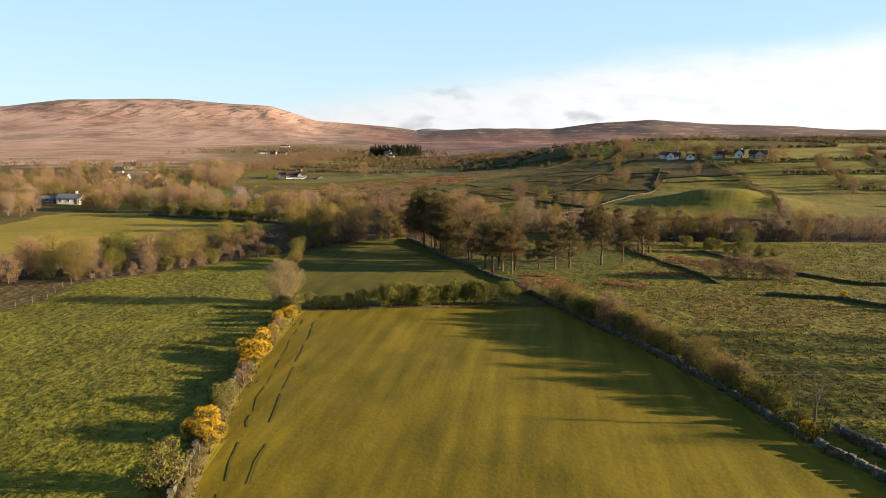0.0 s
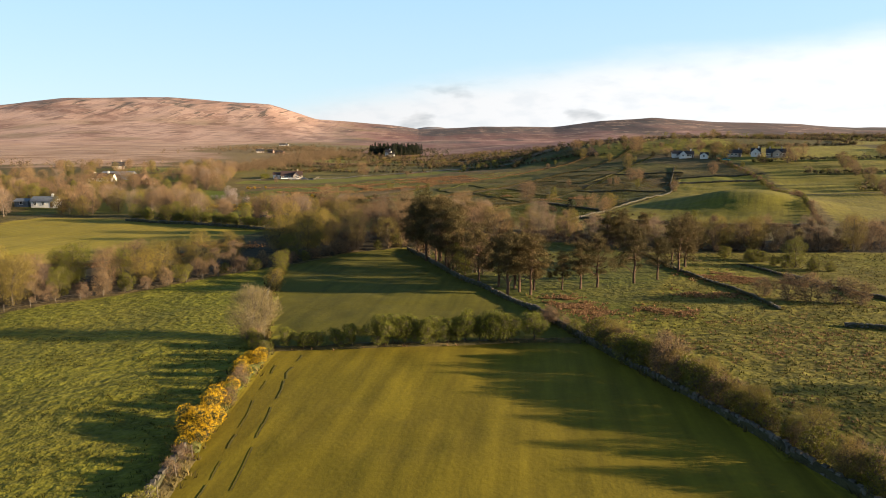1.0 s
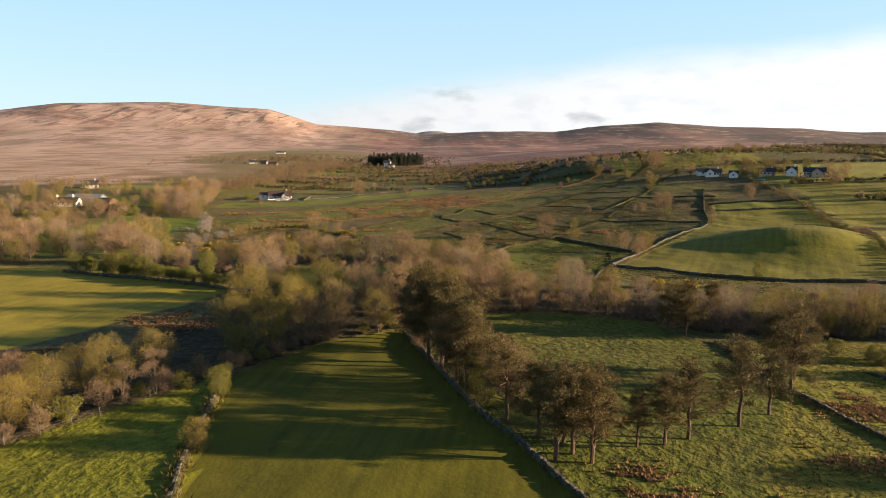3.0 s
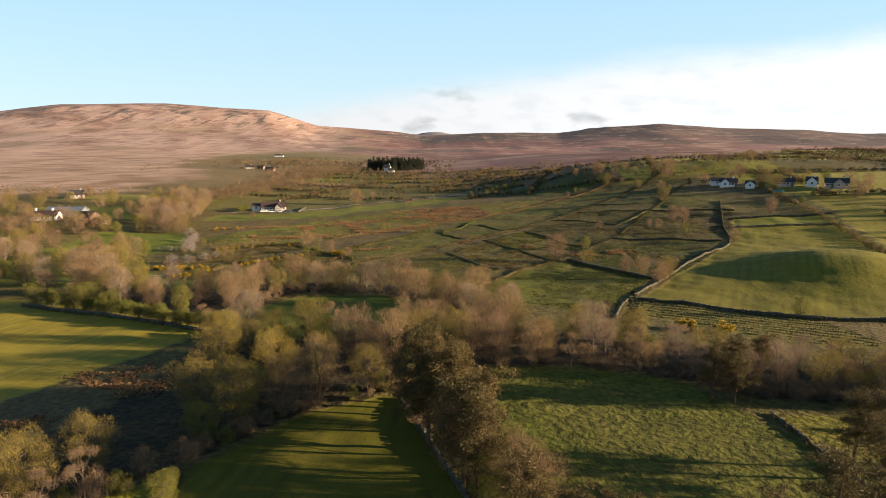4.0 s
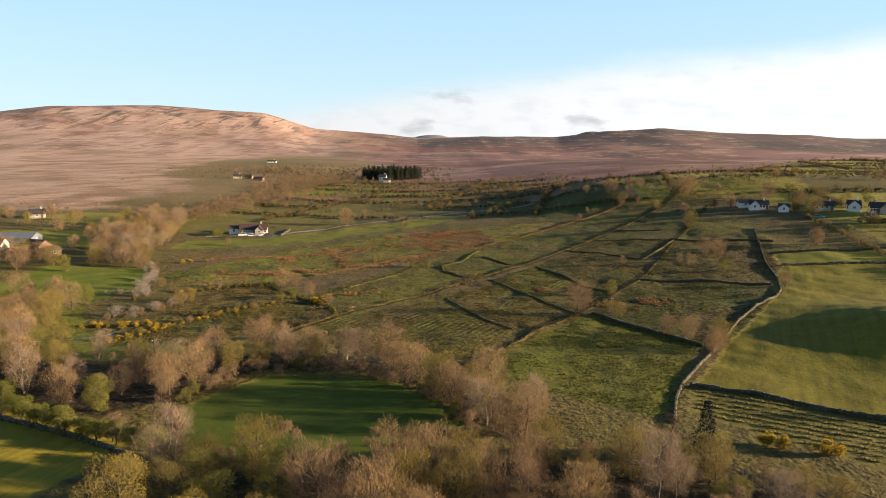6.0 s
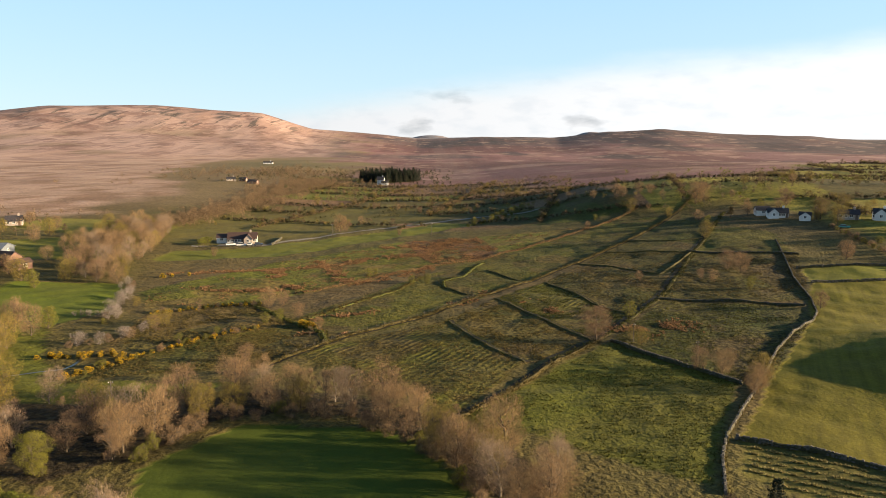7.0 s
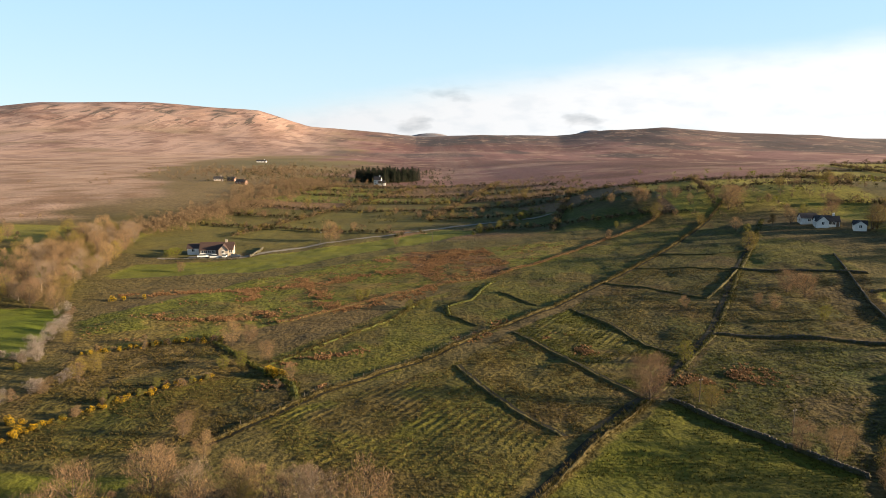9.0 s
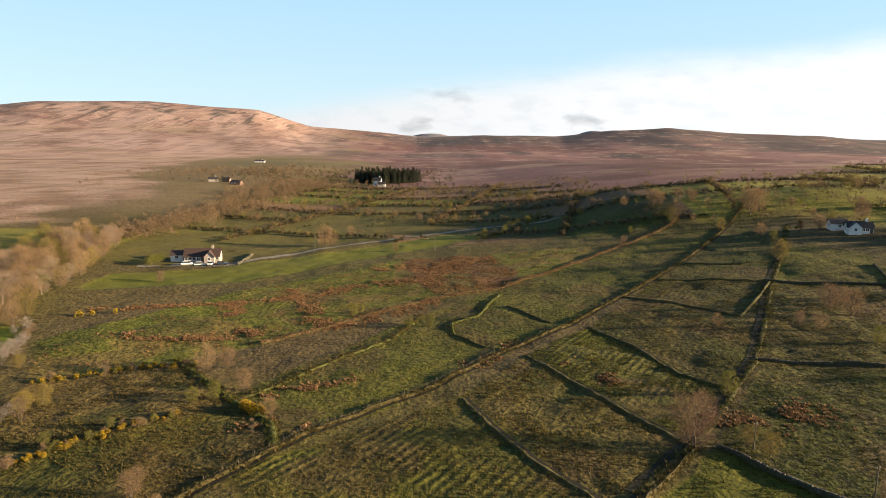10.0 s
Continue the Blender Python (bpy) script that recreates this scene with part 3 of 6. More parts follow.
    col = mixc(col, (0.26, 0.165, 0.135), left_hill * step(0.48, 0.66, value_noise(az * 40, r * 0.3, 55, 46)) * 0.7)
    col = mixc(col, (0.20, 0.118, 0.108), left_hill * step(2580, 2720, r + edge * 0.5))
    # burns that run slantwise down to the plain
    for k in range(9):
        burn = np.abs(az - (-30 + 2.6 * k) - (2300 - r) * (0.0022 + 0.0004 * (k % 3)) - 0.5 * value_noise(az * 9, r, 130, 50 + k))
        col = mixc(col, (0.105, 0.072, 0.058), left_hill * step(0.16, 0.04, burn) * step(1560, 1700, r) * step(2420, 2250, r) * 0.7)
    col = mixc(col, (0.135, 0.115, 0.052), step(1080, 1150, r + edge) * step(1420, 1330, r + edge) * step(-17, -14, az) * step(-3, -6, az) * 0.75)
    col = mixc(col, (0.100, 0.074, 0.074), hill * step(-8, -3, az) * step(2000, 2500, r + edge))
    # shaded patches on the hill's flank, painted as dark grey blotches
    hill_shade = hill * step(-9.5, -7.5, az) * step(0.52, 0.66, 0.65 * value_noise(x, y, 190, 27) + 0.35 * value_noise(x, y, 60, 28))
    col = mixc(col, (0.050, 0.046, 0.050), hill_shade * 0.75)
    outcrop = sum(np.exp(-(((az - c) / 0.75) ** 2)) for c in (-29.6, -27.3, -25.0, -24.2, -21.5, -20.0, -18.8, -16.4))
    rock = left_hill * step(2360, 2450, r) * step(2660, 2590, r) * step(0.62, 0.80, value_noise(az * 40, r * 0.35, 15, 8) * 0.55 + value_noise(x, y, 36, 15) * 0.3 + np.minimum(outcrop, 1) * 0.28)
    col = mixc(col, (0.062, 0.058, 0.060), rock * 0.9)
    col = mixc(col, (0.112, 0.093, 0.043), left_hill * step(0.55, 0.75, value_noise(x, y, 120, 16)) * step(2300, 2100, r) * 0.5)
    # distance haze put into the pale blue-grey of the farthest hills
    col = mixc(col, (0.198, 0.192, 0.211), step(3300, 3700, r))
    tuftv = np.where(r > 900, 0.35 * step(1500, 1200, r), tuftv)
    rowv, ridge = np.zeros(len(x)), np.zeros(len(x))
    near = np.where((r < 800) & (y > -60))[0]
    jx, jy = x[near] + (n2[near] - 0.5) * 2.0, y[near] + (n1[near] - 0.5) * 2.0
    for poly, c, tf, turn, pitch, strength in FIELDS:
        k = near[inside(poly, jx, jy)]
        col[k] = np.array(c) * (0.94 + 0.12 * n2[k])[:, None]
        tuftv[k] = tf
        a = radians(turn)
        rowv[k] = (x[k] * math.cos(a) - y[k] * math.sin(a)) / pitch
        ridge[k] = strength
        if tf >= 0.5 and c[0] > 0.03 and poly not in (EAST_ROUGH, PINE_FIELD):
            # heathery and strawy drifts, wet green hollows
            drift = 0.6 * value_noise(x[k], y[k], 15, 17) + 0.4 * value_noise(x[k], y[k], 5, 18)
            wet = 0.6 * value_noise(x[k], y[k], 19, 19) + 0.4 * value_noise(x[k], y[k], 6, 20)
            rust = 1.0 if poly in (BRACKEN_LOT, RED_BRACKEN) else 0.0
            col[k] = mixc(col[k], (0.078 + 0.13 * rust, 0.050 + 0.06 * rust, 0.022 + 0.028 * rust), step(0.52, 0.64, drift) * (0.0 if poly == RED_BRACKEN else 0.4 if rust else 0.55))
            col[k] = mixc(col[k], (0.046, 0.055, 0.007), step(0.56, 0.68, wet) * 0.7)
            if poly == RED_BRACKEN:
                col[k] = mixc(col[k], (0.145, 0.066, 0.030), step(0.42, 0.60, drift) * 0.85)
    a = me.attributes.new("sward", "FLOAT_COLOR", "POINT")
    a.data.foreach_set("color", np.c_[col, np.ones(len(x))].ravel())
    # 0: meadow, 1: heath, up to 2 on the crags of the long hill
    cragv = step(700, 1000, r) * np.maximum(np.maximum(moor, plain * 0.7), hill)
    cragv = cragv + left_hill * step(2150, 2330, r) * step(2760, 2680, r) * step(-9.5, -12.5, az)
    for nm, v in (("crag", cragv), ("tuft", tuftv), ("row", rowv), ("ridge", ridge)):
        a = me.attributes.new(nm, "FLOAT", "POINT")
        a.data.foreach_set("value", v)
    me.materials.append(GROUND)
    tagged(new("ground", me), "rolling spring pasture, rough grazing and brown moorland hills", "ground", kind="structure")


build_ground()
# ---------------------------------------------------------------- meshes from plain lists
class Heap:
    """Gathers points and faces for one mesh."""

    def __init__(self):
        self.v, self.f, self.n = [], [], 0

    def add(self, verts, faces):
        verts = np.asarray(verts, float).reshape(-1, 3)
        self.v.append(verts)
        self.f += [tuple(int(i) + self.n for i in f) for f in faces]
        self.n += len(verts)

    def tube(self, a, b, ra, rb, sides=5):
        a, b = np.asarray(a, float), np.asarray(b, float)
        d = b - a
        d = d / (np.linalg.norm(d) + 1e-9)
        u = np.cross(d, (0.3, 0.9, 0.1))
        u /= np.linalg.norm(u)
        w = np.cross(d, u)
        ang = np.arange(sides) * 2 * math.pi / sides
        ring = np.cos(ang)[:, None] * u + np.sin(ang)[:, None] * w
        self.add(np.r_[a + ra * ring, b + rb * ring], [(i, (i + 1) % sides, sides + (i + 1) % sides, sides + i) for i in range(sides)] + [tuple(range(2 * sides - 1, sides - 1, -1))])

    def box(self, lo, hi):
        (a, b, c), (d, e, f) = lo, hi
        self.add([(a, b, c), (d, b, c), (d, e, c), (a, e, c), (a, b, f), (d, b, f), (d, e, f), (a, e, f)], [(0, 3, 2, 1), (4, 5, 6, 7), (0, 1, 5, 4), (1, 2, 6, 5), (2, 3, 7, 6), (3, 0, 4, 7)])

    def soup(self, corners):
        """Loose faces: an array of n x k x 3."""
        n, k = corners.shape[:2]
        self.v.append(corners.reshape(-1, 3))
        base = self.n + np.arange(n * k).reshape(n, k)
        self.f += [tuple(q) for q in base.tolist()]
        self.n += n * k

    def mesh(self, name, material, smooth=False):
        me = bpy.data.meshes.new(name)
        me.from_pydata(np.concatenate(self.v).tolist(), [], self.f)
        me.materials.append(material)
        if smooth:
            me.polygons.foreach_set("use_smooth", np.ones(len(me.polygons), bool))
        me.update()
        return me


def part(name, heap, material, parent, label="", smooth=False):
    ob = new(name, heap.mesh(name, material, smooth) if isinstance(heap, Heap) else heap)
    ob.parent = parent
    return tagged(ob, label)


def unit(rng, n, up=0.0):
    d = rng.normal(size=(n, 3))
    d[:, 2] += up
    return d / np.linalg.norm(d, axis=1)[:, None]


def twig_soup(rng, c, r, n, width, up=0.4, squash=1.0):
    """Thin blades fanning out of a lobe of twigs."""
    d = unit(rng, n, up) * np.array((1, 1, squash))
    a = c + d * r * rng.uniform(0.1, 0.65, (n, 1))
    b = c + (d + rng.normal(size=(n, 3)) * 0.22) * r * rng.uniform(0.7, 1.08, (n, 1))
    s = unit(rng, n) * width * rng.uniform(0.6, 1.4, (n, 1))
    return np.stack([a - s, a + s, b], 1)


def brush_soup(rng, c, r, n, width, root):
    """Fine twigs spread through a lobe, all growing outwards from the crown's root."""
    a = c + unit(rng, n) * r * rng.random((n, 1)) ** 0.4 * np.array((1, 1, 0.9))
    d = a - root
    d = d / np.linalg.norm(d, axis=1)[:, None] + rng.normal(size=(n, 3)) * 0.62 + np.array((0, 0, 0.2))
    s = unit(rng, n) * width * rng.uniform(0.6, 1.4, (n, 1))
    return np.stack([a - s, a + s, a + d * r * rng.uniform(0.14, 0.30, (n, 1))], 1)


def leaf_soup(rng, c, r, n, size, squash=1.0, shell=0.5):
    d = unit(rng, n, 0.15) * np.array((1, 1, squash))
    p = c + d * r * (shell + (1 - shell) * rng.random((n, 1)) ** 0.6)
    u = unit(rng, n) * size * rng.uniform(0.6, 1.4, (n, 1))
    w = unit(rng, n) * size * rng.uniform(0.5, 1.1, (n, 1))
    return np.stack([p - u, p + w, p + u * 0.9 + w * 0.3], 1)


def skeleton_tree(rng, heap, H, clear, spread, lobes, trunk_r, lean=0.06, stems=1, flat=1.0):
    """Trunk and limbs into heap; gives back the lobes of the crown as (centre, radius)."""
    out = []
    for s in range(stems):
        off = rng.normal(size=2) * (0.12 * spread if stems > 1 else 0)
        p, pts = np.array([0.03 * s, 0.0, -0.3]), []
        steps = 5
        lx, ly = rng.normal(size=2) * lean * H
        for k in range(steps):
            q = np.array([off[0] + lx * (k + 1) / steps + rng.normal() * 0.02 * H, off[1] + ly * (k + 1) / steps + rng.normal() * 0.02 * H, H * 0.82 * (k + 1) / steps])
            heap.tube(p, q, trunk_r * (1 - 0.17 * k), trunk_r * (1 - 0.17 * (k + 1)), 6)
            pts.append((p, q))
            p = q
        n = max(3, lobes // stems)
        for k in range(n):
            h = clear + (0.93 - clear) * (k + 0.5 * rng.random()) / n
            prof = math.sin(math.pi * min(1, max(0.12, (h - clear * 0.75) / (1.06 - clear * 0.75)))) ** 0.7
            a = k * 2.4 + rng.random() * 1.1
            rad = spread * prof * rng.uniform(0.45, 0.85)
            c = np.array([off[0] + lx * h + math.cos(a) * rad, off[1] + ly * h + math.sin(a) * rad, H * h])
            root = pts[min(steps - 1, int(max(0.05, h - 0.22) / 0.82 * steps))]
            st = root[0] + (root[1] - root[0]) * rng.random()
            mid = (st + c) / 2 + np.array((0, 0, -0.06 * H)) + rng.normal(size=3) * 0.03 * H
            heap.tube(st, mid, trunk_r * 0.42, trunk_r * 0.27, 4)
            heap.tube(mid, c, trunk_r * 0.27, trunk_r * 0.1, 4)
            R = spread * rng.uniform(0.30, 0.46) * (0.75 + 0.4 * prof)
            out.append((c, R))
            for j in range(2):
                e = c + unit(rng, 1, 0.5)[0] * R * 0.9
                heap.tube(mid + (c - mid) * rng.uniform(0.3, 1), e, trunk_r * 0.16, trunk_r * 0.05, 3)
        out.append((np.array([off[0] + lx * 0.85, off[1] + ly * 0.85, H * 0.86]), spread * 0.34))
    return out


# kind: label, category, height, clear trunk, spread, lobes, trunk radius, stems, bark, crown material, twigs per lobe, leaves per lobe, leaf size
KINDS = {
    "bare": ("leafless brown deciduous tree with fine twigs", "tree", 8.2, 0.16, 3.5, 16, 0.17, 1, BARK, TWIGS, 300, 130, 0.065),
    "grey": ("leafless grey-brown tree with pale bark and bare twigs", "tree", 8.6, 0.20, 3.2, 15, 0.17, 1, PALE_BARK, GREY_TWIGS, 310, 90, 0.06),
    "olive": ("deciduous tree with olive-yellow opening buds", "tree", 7.6, 0.14, 3.4, 16, 0.17, 1, BARK, OLIVE, 110, 640, 0.082),
    "green": ("small tree in fresh green spring leaf", "tree", 6.0, 0.10, 2.5, 14, 0.13, 1, BARK, GREEN, 40, 620, 0.085),
    "haw": ("gnarled hawthorn tree in green leaf on bare stems", "hawthorn", 3.4, 0.36, 1.9, 11, 0.09, 2, BARK, HAW, 20, 330, 0.10),
    "thin": ("slender leafless young tree with upright twigs", "tree", 6.5, 0.12, 1.7, 11, 0.08, 2, BARK, TWIGS, 160, 30, 0.05),
    "shrub": ("low leafless brown shrub", "shrub", 2.6, 0.08, 1.7, 9, 0.06, 1, BARK, TWIGS, 170, 60, 0.05),
    "bush": ("low rounded green bush", "bush", 2.2, 0.06, 1.5, 9, 0.06, 1, BARK, GREEN, 25, 300, 0.09),
    "blossom": ("blackthorn bush white with blossom", "shrub", 4.4, 0.12, 2.5, 13, 0.08, 1, BARK, BLOSSOM, 60, 150, 0.06),
    "fluffy": ("rounded leafless tree with dense pale twigs", "tree", 6.3, 0.10, 2.7, 26, 0.15, 1, GREY_BARK, PALE_TWIGS, 330, 420, 0.045),
    "dead": ("dead leafless tree with a few bare limbs", "tree", 5.2, 0.55, 0.9, 6, 0.10, 1, GREY_BARK, GREY_TWIGS, 10, 0, 0.10),
}


def broadleaf(kind, seed, far=False):
    label, cat, H, clear, spread, lobes, tr, stems, bark, crown, tw, lv, size = KINDS[kind]
    fat = 1.0
    if far:
        tw, lv, size, fat = int(tw * 0.5), int(lv * 0.45), size * 1.4, 1.7
    rng = np.random.default_rng(seed * 77 + 5)
    wood, top = Heap(), Heap()
    for c, R in skeleton_tree(rng, wood, H, clear, spread, lobes, tr, 0.05, stems):
        top.soup(brush_soup(rng, c, R * 1.08, int(tw * 1.4), (0.0105 + 0.0032 * H / 7) * fat, np.array((0, 0, H * clear * 0.8))))
        if lv:
            top.soup(leaf_soup(rng, c, R * 1.05, lv, size))
            # dark bark specks added inside the lobe: denser twigs and painted inner shade
            wood.soup(leaf_soup(rng, c, R * 0.85, 50 if far else 100, 0.14 if far else 0.105, 1.0, 0.05))
    return [("trunk", wood, bark), ("crown", top, crown)]


def pine(seed):
    rng = np.random.default_rng(seed * 31 + 2)
    wood, top = Heap(), Heap()
    H, tr = 9.8, 0.25
    p = np.array([0, 0, -0.3])
    lean = rng.normal(size=2) * 0.3
    pts = []
    for k in range(6):
        q = np.array([lean[0] * (k + 1) / 6 + rng.normal() * 0.07, lean[1] * (k + 1) / 6 + rng.normal() * 0.07, H * 0.93 * (k + 1) / 6])
        wood.tube(p, q, tr * (1 - 0.14 * k), tr * (1 - 0.14 * (k + 1)), 7)
        pts.append((p, q))
        p = q
    # flat plates of needles at the ends of crooked limbs, more to one side
    n, bias = 19, rng.uniform(0, 6.3)
    for k in range(n):
        h = 0.30 + 0.66 * k / n
        a = bias + k * 2.4 + rng.random()
        rad = (2.9 - 2.0 * max(0, (h - 0.55) / 0.45)) * rng.uniform(0.25, 1.0) * (1 + 0.3 * math.cos(a - bias))
        seg = pts[min(5, int(max(0.3, h - 0.07) / 0.93 * 6))]
        st = seg[0] + (seg[1] - seg[0]) * rng.random()
        c = np.array([st[0] + math.cos(a) * rad, st[1] + math.sin(a) * rad, H * h + rng.normal() * 0.25 + rad * 0.1])
        elbow = (st + c) / 2 + rng.normal(size=3) * 0.25
        wood.tube(st, elbow, tr * 0.32, tr * 0.2, 4)
        wood.tube(elbow, c, tr * 0.2, tr * 0.06, 4)
        for j in range(4):
            R = rng.uniform(0.6, 1.2)
            q = c + rng.normal(size=3) * np.array((0.7, 0.7, 0.45))
            wood.tube(elbow, q, tr * 0.1, tr * 0.04, 3)
            top.soup(leaf_soup(rng, q, R, 210, 0.075, 0.7, 0.2))
            top.soup(leaf_soup(rng, q, R * 0.75, 40, 0.15, 0.6, 0.1))
            top.soup(twig_soup(rng, q, R * 1.05, 22, 0.03, 0.6, 0.5))
    for k in range(5):
        seg = pts[2 + k % 2]
        a = rng.random() * 6.3
        wood.tube(seg[1], seg[1] + np.array((math.cos(a), math.sin(a), 0.25)) * rng.uniform(0.8, 1.8), 0.05, 0.02, 3)
    top.soup(leaf_soup(rng, p + np.array((0, 0, 0.1)), 1.0, 200, 0.12, 0.6, 0.2))
    return [("trunk", wood, PINE_BARK), ("crown", top, NEEDLE)]


def spruce(seed):
    rng = np.random.default_rng(seed * 13 + 9)
    wood, top = Heap(), Heap()
    H = 11.0
    wood.tube((0, 0, -0.3), (0, 0, H * 0.97), 0.2, 0.03, 6)
    for k in range(15):
        h = 0.10 + 0.88 * k / 15
        rad = 2.5 * (1 - h) ** 0.85 + 0.15
        for j in range(7):
            a = j * 0.9 + k * 0.5 + rng.random() * 0.4
            e = np.array((math.cos(a) * rad, math.sin(a) * rad, H * h - 0.25 * rad))
            wood.tube((0, 0, H * h), e, 0.035, 0.012, 3)
            for s in (0.55, 0.95):
                top.soup(leaf_soup(rng, np.array((0, 0, H * h)) * (1 - s) + e * s, 0.28 * rad + 0.22, 7, 0.3, 0.45, 0.1))
    return [("trunk", wood, BARK), ("crown", top, SPRUCE)]


def gorse(seed):
    rng = np.random.default_rng(seed * 17 + 3)
    wood, top, fl = Heap(), Heap(), Heap()
    lobes = []
    for k in range(9):
        a, rad = k * 2.4 + rng.random(), rng.uniform(0.1, 0.95)
        c = np.array((math.cos(a) * rad, math.sin(a) * rad, rng.uniform(0.55, 1.45) * (1.15 - 0.4 * rad)))
        wood.tube((math.cos(a) * 0.1, math.sin(a) * 0.1, -0.1), c, 0.04, 0.02, 4)
        lobes.append((c, rng.uniform(0.45, 0.68)))
    for c, R in lobes:
        top.soup(twig_soup(rng, c, R, 150, 0.02, 0.3))
        top.soup(leaf_soup(rng, c, R, 120, 0.07, 0.9, 0.3))
        fl.soup(leaf_soup(rng, c + np.array((0, 0, 0.06)), R * 1.06, 230, 0.055, 0.95, 0.8))
    return [("stem", wood, BARK), ("crown", top, SPINE), ("blossom", fl, FLOWER)]


made_plants = {}
PLANT_TAGS = {
    "pine": ("old scots pine with bare ruddy trunk and dark crown", "pine tree"),
    "spruce": ("dark conical spruce with drooping boughs", "spruce"),
    "gorse": ("gorse bush covered in yellow flowers", "gorse"),
}


def plant(kind, variant, x, y, size=1.0, turn=0.0, tall=1.0, label="", group="", full=False):
    """Sets one plant of a kind on the ground; the first of each variant is built, the rest are copies of it."""
    z = float(ground_z(np.array([x]), np.array([y]))[0]) - 0.05
    far = (y > 232 or abs(x) > 85) and not full
    key = (kind, variant, far)
    m = pose(x, y, z, 0, 0, turn)
    if key not in made_plants:
        pieces = {"pine": pine, "spruce": spruce, "gorse": gorse}.get(kind, lambda s: broadleaf(kind, s, far))(variant + 1)
        lab, cat = PLANT_TAGS.get(kind) or KINDS[kind][:2]
        nm = {"haw": "hawthorn", "gorse": "gorse_bush", "shrub": "shrub", "bush": "bush", "blossom": "blackthorn", "pine": "pine_tree", "spruce": "spruce_tree", "bare": "alder_tree", "grey": "ash_tree", "olive": "oak_tree", "green": "willow_tree", "thin": "birch_tree", "dead": "dead_tree", "fluffy": "ash_tree"}.get(kind, "tree")
        ob = tagged(new(nm), lab, cat)
        ob.matrix_basis = m @ Matrix.Diagonal((size, size, size * tall, 1))
        for pn, hp, ma in pieces:
            part(pn, hp, ma, ob)
        made_plants[key] = ob
        got = ob
    else:
        first = made_plants[key].matrix_basis.to_scale()
        got = copy_thing(made_plants[key], m @ Matrix.Diagonal((size / first.x, size / first.y, size * tall / first.z, 1)))
    return tagged(got, label, "", group)


prng = np.random.default_rng(4)


def strew(poly, gap, mix, size=(0.8, 1.25), group="", keep=None):
    """Fills an outline with plants about gap metres apart; mix: kind -> weight."""
    xs, ys = [p[0] for p in poly], [p[1] for p in poly]
    kinds, w = list(mix), np.array(list(mix.values()), float)
    taken = []
    tries = int((max(xs) - min(xs)) * (max(ys) - min(ys)) / gap**2 * 5)
    for _ in range(tries):
        x, y = prng.uniform(min(xs), max(xs)), prng.uniform(min(ys), max(ys))
        if not inside(poly, np.array([x]), np.array([y]))[0] or (keep and not keep(x, y)):
            continue
        if any((x - a) ** 2 + (y - b) ** 2 < (gap * prng.uniform(0.7, 1.1)) ** 2 for a, b in taken):
            continue
        taken.append((x, y))
        plant(kinds[prng.choice(len(kinds), p=w / w.sum())], int(prng.integers(3)), x, y, prng.uniform(*size), prng.uniform(0, 360), prng.uniform(0.9, 1.15), group=group)


def along(line, gap, mix, size=(0.8, 1.2), wander=0.6, group=""):
    """Plants in a row along a line."""
    kinds, w = list(mix), np.array(list(mix.values()), float)
    carry = gap * 0.5
    for (ax, ay), (bx, by) in zip(line, line[1:]):
        d = math.hypot(bx - ax, by - ay)
        s = carry
        while s < d:
            x, y = ax + (bx - ax) * s / d + prng.normal() * wander, ay + (by - ay) * s / d + prng.normal() * wander
            plant(kinds[prng.choice(len(kinds), p=w / w.sum())], int(prng.integers(3)), x, y, prng.uniform(*size), prng.uniform(0, 360), prng.uniform(0.9, 1.15), group=group)
            s += gap * prng.uniform(0.65, 1.4)
        carry = s - d


def some(kind, spots, size=1.0, group="", label=""):
    for k, (x, y, *s) in enumerate(spots):
        plant(kind, k % 3, x, y, (s[0] if s else 1.0) * size, (k * 137) % 360, 1.0, label, group)


# ---------------------------------------------------------------- walls, banks, fences
def pace_out(line, gap):
    """Points along a line about gap apart, with the direction there."""
    out, carry = [], 0.0
    for (ax, ay), (bx, by) in zip(line, line[1:]):
        d = math.hypot(bx - ax, by - ay)
        s = carry
        while s < d:
            out.append((ax + (bx - ax) * s / d, ay + (by - ay) * s / d, (bx - ax) / d, (by - ay) / d))
            s += gap
        carry = s - d
    return out


wrng = np.random.default_rng(8)
CUBE = np.array([(-1, -1, -1), (1, -1, -1), (1, 1, -1), (-1, 1, -1), (-1, -1, 1), (1, -1, 1), (1, 1, 1), (-1, 1, 1)], float) / 2
CUBE_FACES = [(0, 3, 2, 1), (4, 5, 6, 7), (0, 1, 5, 4), (1, 2, 6, 5), (2, 3, 7, 6), (3, 0, 4, 7)]


def lump():
    """A rough stone of about unit size."""
    v = CUBE * (1 + wrng.normal(size=(8, 3)) * 0.10)
    v[4:, :2] *= wrng.uniform(0.72, 0.95)
    return v


stone_meshes = []
for _ in range(6):
    hp = Heap()
    hp.add(lump(), CUBE_FACES)
    stone_meshes.append(hp.mesh("stone", STONE))


